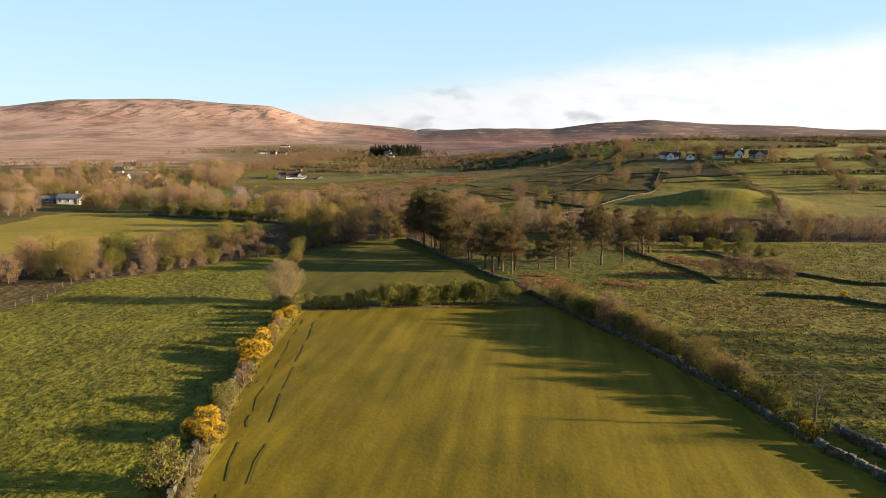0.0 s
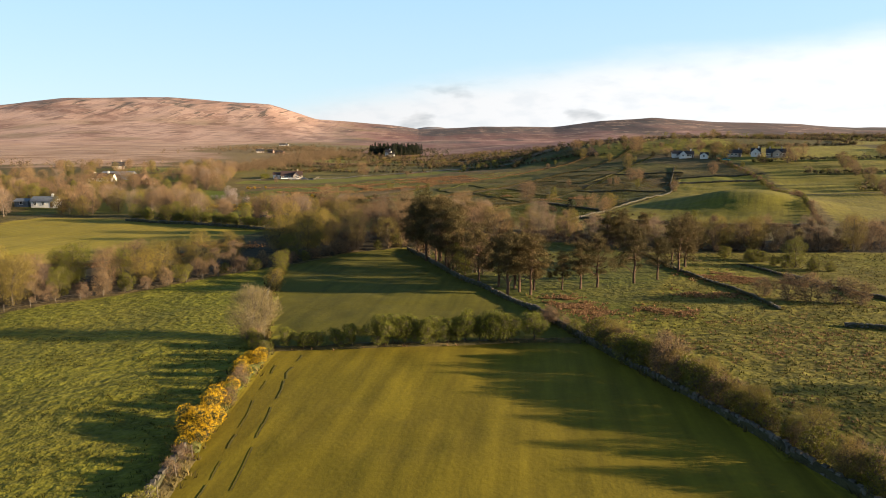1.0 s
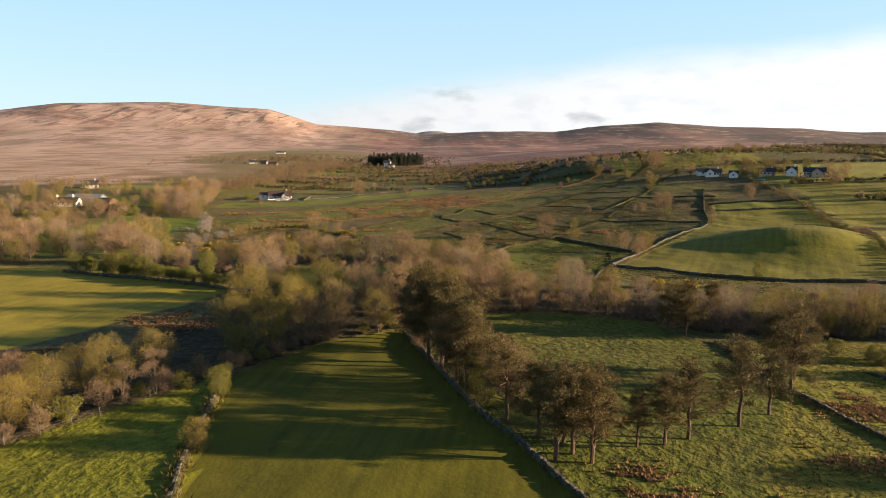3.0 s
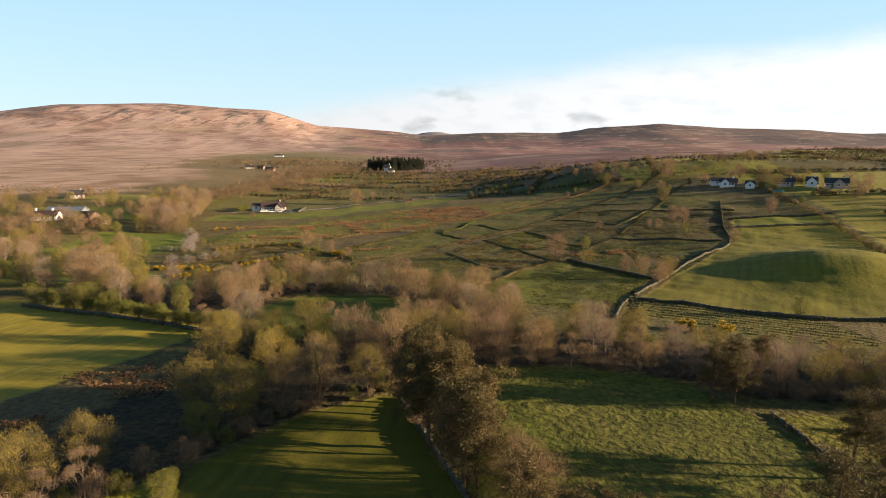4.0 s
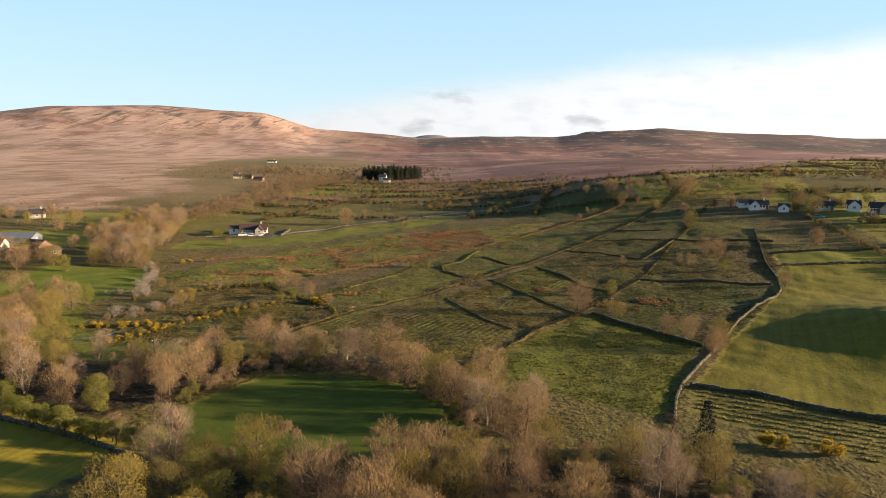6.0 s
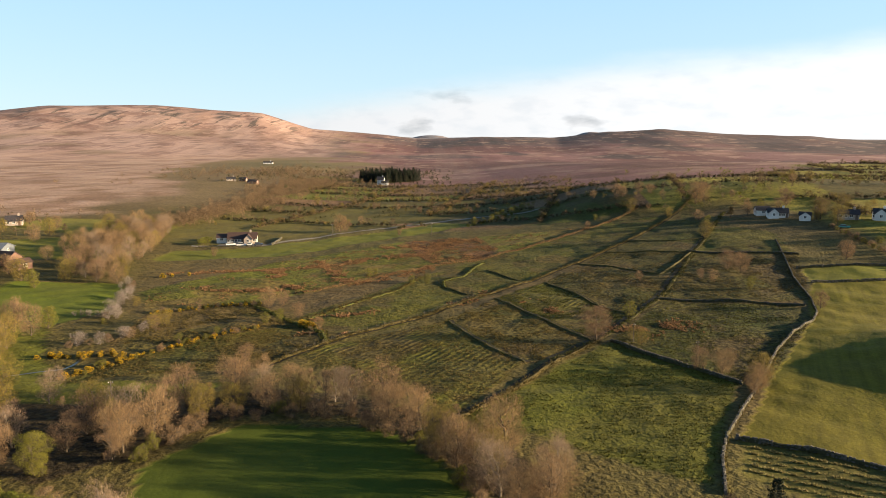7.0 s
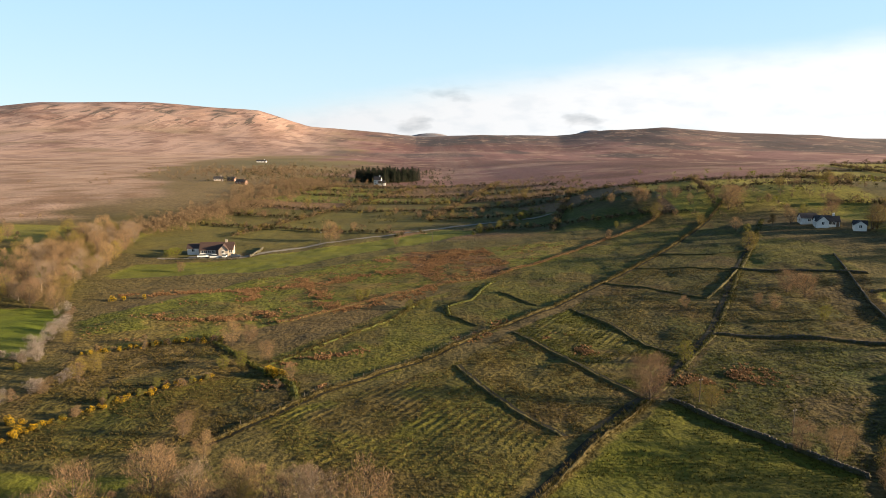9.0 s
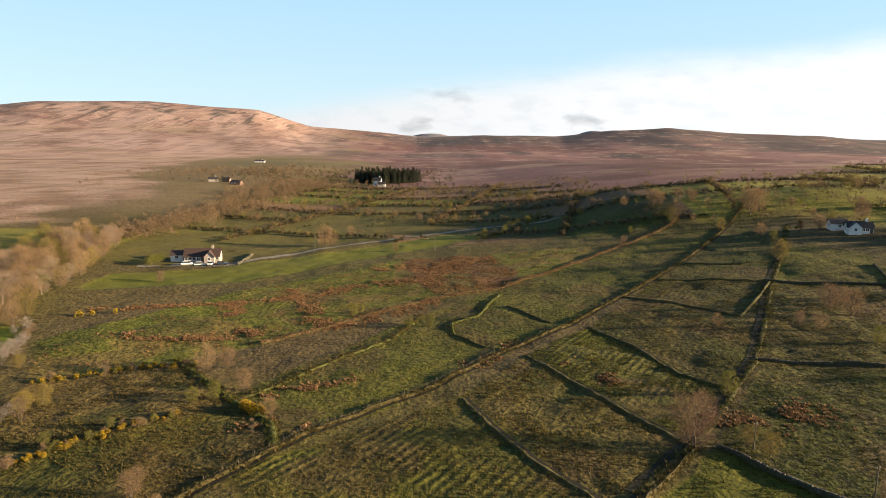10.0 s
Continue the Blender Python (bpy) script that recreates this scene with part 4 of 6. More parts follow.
def swept(line, gap, profile, rough, seed):
    """A mound along a line: profile as (across, up) pairs; uneven by rough."""
    rng = np.random.default_rng(seed)
    pts, hp = pace_out(line, gap), Heap()
    pts.append((*line[-1], *pts[-1][2:]))
    px, py = np.array([p[0] for p in pts]), np.array([p[1] for p in pts])
    arr, prof = np.array(pts), np.array(profile)
    swell = 0.75 + 0.5 * value_noise(px, py, 5, seed)
    end = np.ones(len(pts))
    end[0] = end[-1] = 0.5
    qx = px[:, None] - arr[:, 3:4] * prof[:, 0] * swell[:, None]
    qy = py[:, None] + arr[:, 2:3] * prof[:, 0] * swell[:, None]
    qz = ground_z(qx, qy) + prof[:, 1] * (swell * end)[:, None] + rng.normal(size=qx.shape) * rough * (prof[:, 1] > 0)
    rows = np.stack([qx + rng.normal(size=qx.shape) * rough, qy + rng.normal(size=qx.shape) * rough, qz], -1).reshape(-1, 3)
    n = len(profile)
    hp.add(rows, [(k * n + j, k * n + j + 1, k * n + n + j + 1, k * n + n + j) for k in range(len(pts) - 1) for j in range(n - 1)])
    return hp, pts


def tufts(rng, xs, ys, high, blades, width=0.05, lift=0.0):
    """Tufts of upright blades on the ground."""
    n = len(xs)
    base = np.stack([xs, ys, ground_z(xs, ys) + lift], 1)
    base = np.repeat(base, blades, 0)
    m = n * blades
    a = rng.random(m) * 2 * math.pi
    lean = rng.uniform(0.4, 1.7, m)
    h = np.repeat(high * rng.uniform(0.6, 1.3, n), blades) * rng.uniform(0.7, 1.1, m)
    tip = base + np.stack([np.cos(a) * lean * h, np.sin(a) * lean * h, h], 1)
    root = base + np.stack([np.cos(a), np.sin(a), np.zeros(m)], 1) * 0.12 * (h[:, None] / 0.5) - np.array((0, 0, 0.03))
    side = np.stack([-np.sin(a), np.cos(a), np.zeros(m)], 1) * width * (h[:, None] / 0.5)
    return np.stack([root - side, root + side, tip], 1)


def bank(line, high, wide, material, label, tuft=None, tuft_high=0.4, seed=1, density=3.0):
    prof = [(-wide, -0.25), (-wide * 0.62, high * 0.45), (-wide * 0.3, high * 0.9), (0, high), (wide * 0.32, high * 0.88), (wide * 0.65, high * 0.4), (wide, -0.25)]
    hp, pts = swept(line, 0.9, prof, 0.07, seed)
    ob = tagged(new("field_bank"), label, "bank", "field banks")
    part("mound", hp, material, ob, smooth=True)
    if tuft:
        rng = np.random.default_rng(seed + 90)
        total = int(len(pts) * 0.9 * density)
        k = rng.integers(0, len(pts), total)
        arr = np.array(pts)[k]
        off = rng.normal(size=total) * wide * 0.45
        xs, ys = arr[:, 0] - arr[:, 3] * off + rng.normal(size=total) * 0.4, arr[:, 1] + arr[:, 2] * off + rng.normal(size=total) * 0.4
        th = Heap()
        th.soup(tufts(rng, xs, ys, tuft_high, 6, 0.06, high * 0.35))
        g = part("grass", th, tuft, ob)
        tagged(g, "rank dead grass on the bank", kind="stuff")
    return ob


def stone_wall(line, high, label, seed, parts_when=None, length=0.55, gaps=0.03):
    """A dry stone wall: a mossy core and the stones laid on it in courses."""
    core, pts = swept(line, 0.8, [(-0.26, -0.3), (-0.2, high * 0.7), (0, high * 0.82), (0.2, high * 0.7), (0.26, -0.3)], 0.03, seed)
    ob = tagged(new("dry_stone_wall"), label, "stone wall", "dry stone walls")
    part("core", core, WALL_CORE, ob)
    rest, singles = Heap(), 0
    courses = max(2, round(high / 0.33))
    for c in range(courses):
        spots = pace_out(line, length)
        sx, sy = np.array([q[0] for q in spots]), np.array([q[1] for q in spots])
        for (x, y, dx, dy), swell, gz0 in zip(spots, 0.75 + 0.5 * value_noise(sx, sy, 5, seed), ground_z(sx, sy)):
            if wrng.random() < gaps + (0.12 if c == courses - 1 else 0):
                continue
            x, y = x + dx * wrng.uniform(-0.1, 0.1) - dy * wrng.normal() * 0.04, y + dy * wrng.uniform(-0.1, 0.1) + dx * wrng.normal() * 0.04
            z = float(gz0) + (c + 0.5) * high / courses * swell
            sc = Vector((length * wrng.uniform(0.75, 1.1), 0.42 - 0.10 * c / courses, high / courses * swell * wrng.uniform(0.85, 1.15)))
            m = Matrix.LocRotScale((x, y, z), Euler((wrng.normal() * 0.08, wrng.normal() * 0.08, math.atan2(dy, dx) + wrng.normal() * 0.12)), sc)
            if parts_when and singles < 300 and parts_when(x, y):
                s = new("stone", stone_meshes[int(wrng.integers(6))])
                s.parent = ob
                s.matrix_basis = m
                singles += 1
            else:
                rest.add(lump() @ np.array(m.to_3x3()).T + np.array(m.translation), CUBE_FACES)
    # rank grass along the foot
    rng = np.random.default_rng(seed + 300)
    arr = np.array(pace_out(line, 0.45))
    off = rng.choice((-1, 1), len(arr)) * rng.uniform(0.1, 0.6, len(arr))
    foot = Heap()
    foot.soup(tufts(rng, arr[:, 0] - arr[:, 3] * off, arr[:, 1] + arr[:, 2] * off, 0.5, 6, 0.06))
    tagged(part("grass", foot, RUSH, ob), "rank grass along the wall's foot", kind="stuff")
    if rest.n:
        tagged(part("stonework", rest, STONE, ob), "weathered grey field stones", kind="stuff")
    return ob


def fence(line, label, gap=2.6, high=1.15, wires=3, seed=1):
    rng = np.random.default_rng(seed)
    ob = tagged(new("wire_fence"), label, "fence")
    pts = pace_out(line, gap)
    post_mesh = None
    tops = []
    for x, y, dx, dy in pts:
        z = float(ground_z(np.array([x]), np.array([y]))[0])
        if post_mesh is None:
            hp = Heap()
            hp.tube((0, 0, -0.3), (0, 0, high), 0.05, 0.045, 6)
            post_mesh = hp.mesh("post", POST)
        p = new("post", post_mesh)
        p.parent = ob
        p.matrix_basis = pose(x, y, z, rng.normal() * 3, rng.normal() * 3, rng.random() * 90)
        tops.append((x, y, z))
    for k in range(wires):
        hp = Heap()
        for a, b in zip(tops, tops[1:]):
            h = high * (0.35 + 0.28 * k)
            hp.tube((a[0], a[1], a[2] + h), (b[0], b[1], b[2] + h), 0.006, 0.006, 3)
        part("wire", hp, WIRE, ob)
    return ob


stone_wall([(16, 95), (22, 75), (26, 61), (28, 49.5)], 0.7, "grey dry stone wall edging the mown field", 5, lambda x, y: y < 92)
stone_wall([(28.3, 48.5), (30, 43), (33, 34), (36, 20)], 0.65, "mossy dry stone wall beside a sunken lane", 6)
stone_wall([(31.2, 51), (32.6, 46), (35, 38), (39, 22)], 0.8, "dry stone wall on the far side of the lane", 7)
stone_wall([(-9, 172), (-2, 149), (2, 136), (6, 127), (9, 118), (12, 110), (14, 102), (16, 95)], 0.75, "tumbled dry stone wall below the pines", 8, gaps=0.12)
stone_wall([(-20.6, 92), (-23.2, 101), (-25.5, 112), (-28, 122), (-30, 134), (-32, 148)], 0.5, "low broken stone wall overgrown with grass", 9, gaps=0.4)
stone_wall([(-20.3, 67), (-19.9, 61), (-19.4, 55), (-18.4, 48), (-17.4, 40), (-15, 15)], 0.75, "broken stone bank under the gorse", 10, gaps=0.3)
stone_wall([(34, 220), (38, 231), (42, 239), (52, 254), (61, 267), (71, 282.5), (81, 295), (91, 304.5), (96, 312), (101, 324), (107, 345), (114, 364), (127, 400)], 0.55, "tall pale dry stone wall climbing the pasture", 11, gaps=0.0)
stone_wall([(-100, 231), (-83, 224), (-70, 219), (-57, 213), (-41, 204)], 0.9, "dark stone wall along the sheep pasture", 12)
stone_wall([(42, 166), (42, 146), (44, 135), (45.5, 125), (46, 112)], 0.45, "low ruined wall in rough grazing", 13, gaps=0.35)
stone_wall([(57, 150), (60, 138), (63, 120), (70, 112), (90, 104)], 0.55, "low stone wall between rough fields", 14, gaps=0.15)
stone_wall([(50, 103), (60, 99), (64, 93), (80, 80)], 0.5, "low stone wall with gorse", 15, gaps=0.1)
stone_wall([(43, 237.5), (52, 233), (64, 223.5), (74, 218.5), (105, 214)], 0.9, "dark stone wall below the hill pasture", 16)
stone_wall([(36, 291), (42, 280), (48, 272.5), (55, 263)], 0.85, "dark stone wall between two pastures", 17)
stone_wall([(110, 341), (150, 339)], 0.9, "stone wall across the hill pasture", 18, length=0.9)
stone_wall([(115, 359.5), (157, 356)], 0.8, "stone wall below the houses", 19, length=0.9)
stone_wall([(59, 329), (75, 326), (96, 319)], 0.7, "dark low wall between small fields", 20, length=0.8)
stone_wall([(88, 390), (106, 384), (124, 376)], 0.7, "dark low wall between small fields", 21, length=0.9)

STRAWY = "grassy field bank with bleached grass"
DARK = "dark overgrown bank beside a ditch"
bank([(-42, 273), (-37, 281), (-28, 295), (-16, 309.5), (-8, 317), (6, 336), (25, 357), (45, 383), (73, 417), (92, 445), (115, 479), (158, 541)], 0.4, 0.45, BANK_TURF, STRAWY, RUSH, 0.45, 31, 12)
bank([(-3, 243), (8, 257), (17, 271), (24, 280), (33, 291)], 0.4, 0.42, BANK_TURF, STRAWY, RUSH, 0.45, 32, 12)
bank([(-43, 310), (-39, 316), (-28, 333), (-17, 349), (-11, 369)], 0.25, 0.6, GREEN_BANK, "low grassy bank with bracken", RUSH, 0.45, 33, 10)
bank([(-47, 344), (-33, 358), (-20, 374), (-9, 387), (11, 398), (25, 413), (50, 440), (73, 466), (98, 491)], 0.38, 0.55, BANK_TURF, "field bank overgrown with dead bracken", BRACKEN, 0.5, 34, 12)
bank([(-3, 351), (-3.5, 360), (4, 368), (7, 379), (12, 392)], 0.3, 0.6, GREEN_BANK, "green winding stream bank", TUFT, 0.35, 35, 8)
for k, ln in enumerate([[(-2, 312), (2, 299), (8, 286), (14, 276)], [(12, 335), (18, 322), (25, 306), (32, 293)], [(30, 356), (37, 340), (41, 324), (48, 314)], [(12, 376), (22, 360)], [(-3, 351), (4, 342)], [(45, 383), (58, 372), (69, 360)], [(60, 400), (76, 395), (90, 389)], [(73, 417), (92, 412), (105, 414)]]):
    bank(ln, 0.32, 0.6, DARK_BANK, DARK, TUFT, 0.35, 40 + k, 3)
bank([(20, 277), (28, 287), (40, 301), (47, 312), (59, 329), (73, 355), (88, 384), (105, 414), (118, 438), (135, 470)], 0.16, 0.75, DARK_BANK, DARK, TUFT, 0.4, 50, 8)
bank([(69, 360), (81, 376), (90, 389)], 0.45, 0.6, DARK_BANK, DARK, TUFT, 0.35, 51, 3)
bank([(-62, 333), (-53, 322), (-43, 310), (-34, 300), (-31, 291)], 0.35, 0.8, GREEN_BANK, "green hedge bank with scattered gorse", TUFT, 0.5, 52, 9)
bank([(-20.5, 93.0), (-11, 93.7), (0, 95), (10, 96.3), (15, 95.8)], 0.35, 0.8, BANK_TURF, "low earth bank under the hawthorn hedge", BRACKEN, 0.3, 53, 3)
bank([(-19.8, 66), (-19.4, 58), (-18.2, 48), (-17, 40), (-15, 15)], 0.4, 1.2, BANK_TURF, "strawy bank between the fields", RUSH, 0.4, 54, 12)
bank([(-20.7, 90), (-20.8, 78), (-20.2, 67)], 0.4, 1.3, GREEN_BANK, "grassy bank under the gorse", RUSH, 0.4, 55, 10)
bank([(-20.6, 92), (-23.2, 101), (-25.5, 112), (-28, 122), (-30, 134), (-32, 148)], 0.3, 0.8, BANK_TURF, "strawy bank along the broken wall", RUSH, 0.45, 57, 10)
fence([(-75, 76), (-61, 92), (-60, 101), (-62, 111), (-54, 121), (-45, 130.5), (-36, 146)], "leaning post and wire fence along the wood", 3.4, 1.0, 3, 3)
fence([(-19.2, 66), (-19, 58), (-18, 49), (-17, 42)], "old wire fence on the bank", 3.2, 1.2, 2, 4)
fence([(-38, 280), (-28, 296), (-8, 318.5), (6, 337.5)], "wire fence along the bank", 3.0, 1.1, 2, 5)
fence([(31, 52), (25, 68)], "wire fence behind the wall", 3.0, 1.2, 2, 6)
# ---------------------------------------------------------------- woods and hedges
WEST_WOOD = [(-46, 134), (-33, 153), (-24, 167), (-9, 177), (-4, 186), (-20, 200), (-36, 203), (-46, 198), (-46, 178), (-50, 160)]
WEST_EDGE = [(-130, 88), (-64, 115), (-46, 134), (-50, 158), (-58, 143), (-70, 131), (-130, 112)]
MID_WOOD = [(-12, 182), (4, 189), (20, 189), (34, 183), (42, 174), (60, 171), (85, 169), (125, 167), (125, 184), (75, 184), (60, 189), (45, 198), (35, 205), (14, 205), (-1, 203), (-14, 196)]
NORTH_WOOD = [(-50, 229), (-41, 246), (-30, 249), (-18, 246), (-7, 236), (1, 222), (8, 212), (12, 221), (2, 235), (-8, 246), (-20, 254), (-36, 257), (-50, 250), (-58, 238)]
FARM_WOOD = [(-95, 236), (-60, 223), (-50, 231), (-56, 250), (-75, 252), (-95, 250)]
WOOD = {"bare": 5, "grey": 3, "olive": 3, "thin": 3, "green": 0.8}
strew(WEST_WOOD, 7.0, {"bare": 4, "grey": 1.2, "olive": 4.5, "green": 1.6}, (0.85, 1.2), "wood along the stream", lambda x, y: not (x < -40 and y > 150))
strew(WEST_EDGE, 4.6, {"bare": 2, "grey": 0.6, "olive": 5, "green": 3}, (0.62, 0.9), "trees along the wood's edge", lambda x, y: y < 146)
strew(MID_WOOD, 5.8, {"bare": 5, "grey": 3, "olive": 2.5, "thin": 2.5, "green": 0.4}, (0.75, 1.1), "wood across the valley", lambda x, y: x < 24)
strew(MID_WOOD, 4.6, {"bare": 5, "grey": 3, "olive": 2.5, "thin": 2.5, "green": 0.6}, (0.5, 0.78), "wood across the valley", lambda x, y: x >= 24)
strew(NORTH_WOOD, 4.3, WOOD, (0.7, 1.08), "wood beyond the clearing")
strew(FARM_WOOD, 6.4, WOOD, (0.6, 1.0), "wood by the stream")
along([(-62, 114), (-45, 134.5), (-33, 152.5), (-24, 166), (-9, 176.5)], 3.0, {"shrub": 3, "bush": 1, "thin": 1}, (0.7, 1.2), 0.8, "undergrowth at the wood's edge")
along([(4, 188), (20, 188), (34, 182), (42, 173), (60, 170), (90, 168)], 2.6, {"shrub": 4, "thin": 2}, (0.8, 1.3), 0.8, "undergrowth at the wood's edge")
along([(-50, 228), (-41, 245), (-30, 247.5), (-18, 244.5), (-7, 234), (1, 220)], 3.0, {"shrub": 4, "bush": 0.7}, (0.8, 1.2), 0.7, "undergrowth by the clearing")
along([(-44, 205), (-20, 202), (0, 206), (20, 207), (36, 207)], 3.2, {"shrub": 3, "thin": 2, "bush": 0.5}, (0.8, 1.3), 1.0, "undergrowth by the clearing")
# old pines by the wall
some("pine", [(9, 123), (12.5, 122.5, 0.95), (13.5, 126, 0.9), (10.5, 127, 0.9), (8, 128.5, 0.9), (5, 133, 1.0), (18, 126, 0.62), (21, 126.5, 0.82), (24, 128, 0.9), (31, 131.5, 1.05), (36, 135, 0.8), (42, 142, 1.0), (45, 147, 1.05), (43.5, 150, 0.9), (36, 172, 0.85), (40, 174, 0.9), (46, 179, 0.8), (38.5, 170, 0.75), (11, 124.5, 0.95), (-6.5, 166, 1.15), (-4.5, 160, 1.2), (-2.5, 153, 1.15), (0, 147, 1.0), (-5, 163, 1.05)], 1.0, "pines by the wall")
along([(-8, 170), (-3, 155), (1.5, 143)], 2.3, {"pine": 7, "bare": 1}, (1.05, 1.3), 1.2, "trees along the wall")
some("green", [(1.5, 143, 0.95), (3, 139.5, 0.8)], 1.0, "trees along the wall")
some("bare", [(6, 139, 0.85), (5, 142, 0.9)], 1.0, "trees along the wall")
plant("spruce", 0, 34, 207, 0.85, 0)
# hawthorn hedge between the two fields
along([(-19.3, 93), (-11.5, 93.6)], 1.5, {"haw": 1}, (0.62, 0.8), 0.2, "hawthorn hedge")
along([(-9.5, 93.8), (9.5, 96.3)], 1.4, {"haw": 1}, (0.78, 1.02), 0.25, "hawthorn hedge")
# gorse on the bank between the fields
some("gorse", [(-20.3, 86.5, 1.15), (-20.9, 84, 1.0), (-20.6, 88, 0.8), (-20.5, 79, 0.95), (-20.6, 75.5, 1.1), (-20.2, 72.5, 1.35), (-20.9, 70.5, 1.3), (-19.6, 69.8, 1.15), (-20.3, 68.5, 0.9), (-18.7, 52.2, 1.05), (-18.2, 50.6, 1.2), (-17.9, 49.4, 1.0), (-19.2, 50.2, 1.0), (28.4, 50.2, 0.75)], 1.0, "gorse along the bank")
some("shrub", [(-20.4, 81.5, 0.7), (-19.8, 76.5, 0.6), (-19.9, 65.5, 0.55), (-19.6, 63, 0.5)], 1.0, "scrub along the bank")
some("bush", [(-20.2, 77.5, 0.7), (-19.2, 57.5, 0.85), (-20.5, 90, 0.8), (-22.3, 93.5, 0.9), (-19.0, 56, 0.6)], 1.0, "scrub along the bank")
# trees standing alone
plant("fluffy", 0, -23.6, 97.5, 1.0, 40)
some("shrub", [(-22.8, 96.5, 0.6), (-24.5, 98, 0.5)], 1.0, "scrub along the bank")
plant("bush", 1, -18.8, 42.5, 1.35, 0)
plant("green", 0, -30.5, 141, 0.72, 0)
plant("olive", 1, -27.5, 125, 0.48, 0)
plant("dead", 0, 30, 52.5, 1.0, 30)
plant("dead", 1, 26.8, 62, 0.55, 80)
plant("bare", 2, 32.5, 291, 1.1, 0, 0.95, "broad bare tree with orange-brown twigs on a bank", full=True)
plant("green", 2, -64, 133, 1.35, 20, 0.85, "broad rounded tree in dark green leaf")
plant("green", 1, 46, 312, 0.75, 0)
some("olive", [(41, 292, 0.42), (42.5, 288, 0.5), (58, 262.5, 0.85)], 1.0)
some("bare", [(53, 268, 0.7), (49.5, 271, 0.6), (56, 259.5, 0.65), (54.5, 257, 0.6), (93, 363, 0.8), (95, 357, 0.85), (98, 366, 0.6), (60, 352, 0.4), (80, 352, 0.4), (82, 347, 0.5), (99, 316, 0.6)], 1.0, "lone trees among the small fields")
some("green", [(89, 337, 0.65), (74, 221, 0.75), (-9, 359, 0.55), (-14, 357, 0.5), (-29, 369, 0.55), (-27.5, 372, 0.4)], 1.0, "lone trees among the small fields")
some("bare", [(-43, 316, 0.55), (-53, 325, 0.7), (-50, 328, 0.55), (-46, 276, 0.5), (-96, 408, 0.45), (-44, 262, 0.6), (-40, 268, 0.5), (-35, 304, 0.4)], 1.0, "lone trees on the hedge banks")
some("green", [(-47, 311, 0.6), (-50, 309, 0.5), (-59, 297, 0.35), (-66, 291, 0.4)], 1.0, "lone trees on the hedge banks")
some("thin", [(-75, 300, 0.7), (-72, 322, 0.6), (-36, 296, 0.4)], 1.0, "lone trees on the hedge banks")
# hedges
along([(17, 95), (23.3, 76)], 0.95, {"bush": 3, "shrub": 1.5}, (0.75, 1.45), 0.5, "hedge along the wall")
along([(17, 95), (23.3, 76), (27.2, 62)], 2.6, {"olive": 1}, (0.32, 0.48), 0.4, "hedge along the wall")
along([(23.3, 76), (27.2, 62), (29.3, 52)], 1.0, {"bush": 3, "shrub": 2}, (0.45, 1.15), 0.4, "hedge along the wall")
along([(12, 107), (16, 97)], 1.6, {"bush": 2, "shrub": 1}, (0.5, 0.8), 0.5, "hedge along the wall")
along([(-98, 233), (-83, 227), (-43, 207)], 2.7, {"haw": 3, "green": 0.7, "thin": 0.6}, (0.75, 1.15), 0.6, "hedge above the pasture")
along([(-105, 354), (-100, 338), (-96, 322), (-90, 309)], 2.1, {"blossom": 5, "shrub": 1.6, "bush": 0.6}, (0.42, 0.8), 1.5, "blackthorns by the stream")
along([(-104, 316), (-96, 314)], 1.6, {"blossom": 1}, (0.3, 0.5), 0.6, "blackthorns by the stream")
along([(-90, 286), (-84, 289), (-79, 295), (-78, 304)], 1.9, {"blossom": 5, "shrub": 1.5}, (0.45, 0.75), 1.2, "blackthorns by the stream")
some("olive", [(-76, 308, 0.55), (-77.5, 305, 0.5), (-92, 327, 0.4)], 1.0, "trees by the stream")
along([(-80, 264), (-75, 273), (-70, 281), (-64, 289), (-57, 297), (-50, 303)], 0.62, {"gorse": 5, "bush": 1.5, "shrub": 1}, (0.3, 0.65), 0.5, "gorse hedge")
along([(-85, 318), (-77, 322), (-70, 326), (-57, 330)], 0.9, {"gorse": 3, "shrub": 2, "bush": 1}, (0.35, 0.7), 0.5, "gorse hedge")
along([(-41, 307), (-37, 303)], 1.3, {"gorse": 1}, (0.7, 1.0), 0.4, "gorse hedge")
along([(-92, 278), (-74, 281)], 1.2, {"gorse": 3, "bush": 1}, (0.5, 0.8), 0.6, "gorse hedge")
some("gorse", [(45, 212, 1.3), (47, 211, 1.1), (52, 209, 1.2), (53.5, 208, 1.0), (64, 94, 1.0), (67, 91, 1.0), (70, 88, 0.9), (60, 100, 0.7), (-100, 366, 0.9), (-97, 367, 0.8), (-92, 369, 0.7)], 1.0, "gorse in rough grazing")
# the stream's tree belt and the farm's trees
BELT = [(-100, 262), (-112, 264), (-122, 300), (-128, 340), (-150, 420), (-160, 480), (-140, 480), (-125, 420), (-108, 345), (-98, 300)]
strew(BELT, 6.0, {"bare": 6, "olive": 2, "grey": 2, "green": 0.6}, (0.7, 1.1), "tree belt along the stream", lambda x, y: not inside(GREEN_POCKET, np.array([x]), np.array([y]))[0])
strew([(-135, 246), (-80, 240), (-78, 258), (-100, 262), (-140, 300), (-175, 300), (-190, 260)], 8.2, {"bare": 6, "olive": 3, "grey": 1.5, "green": 1}, (0.8, 1.15), "trees beyond the sheep pasture", lambda x, y: abs(x + 0.564 * y) > 9 or y > 282)
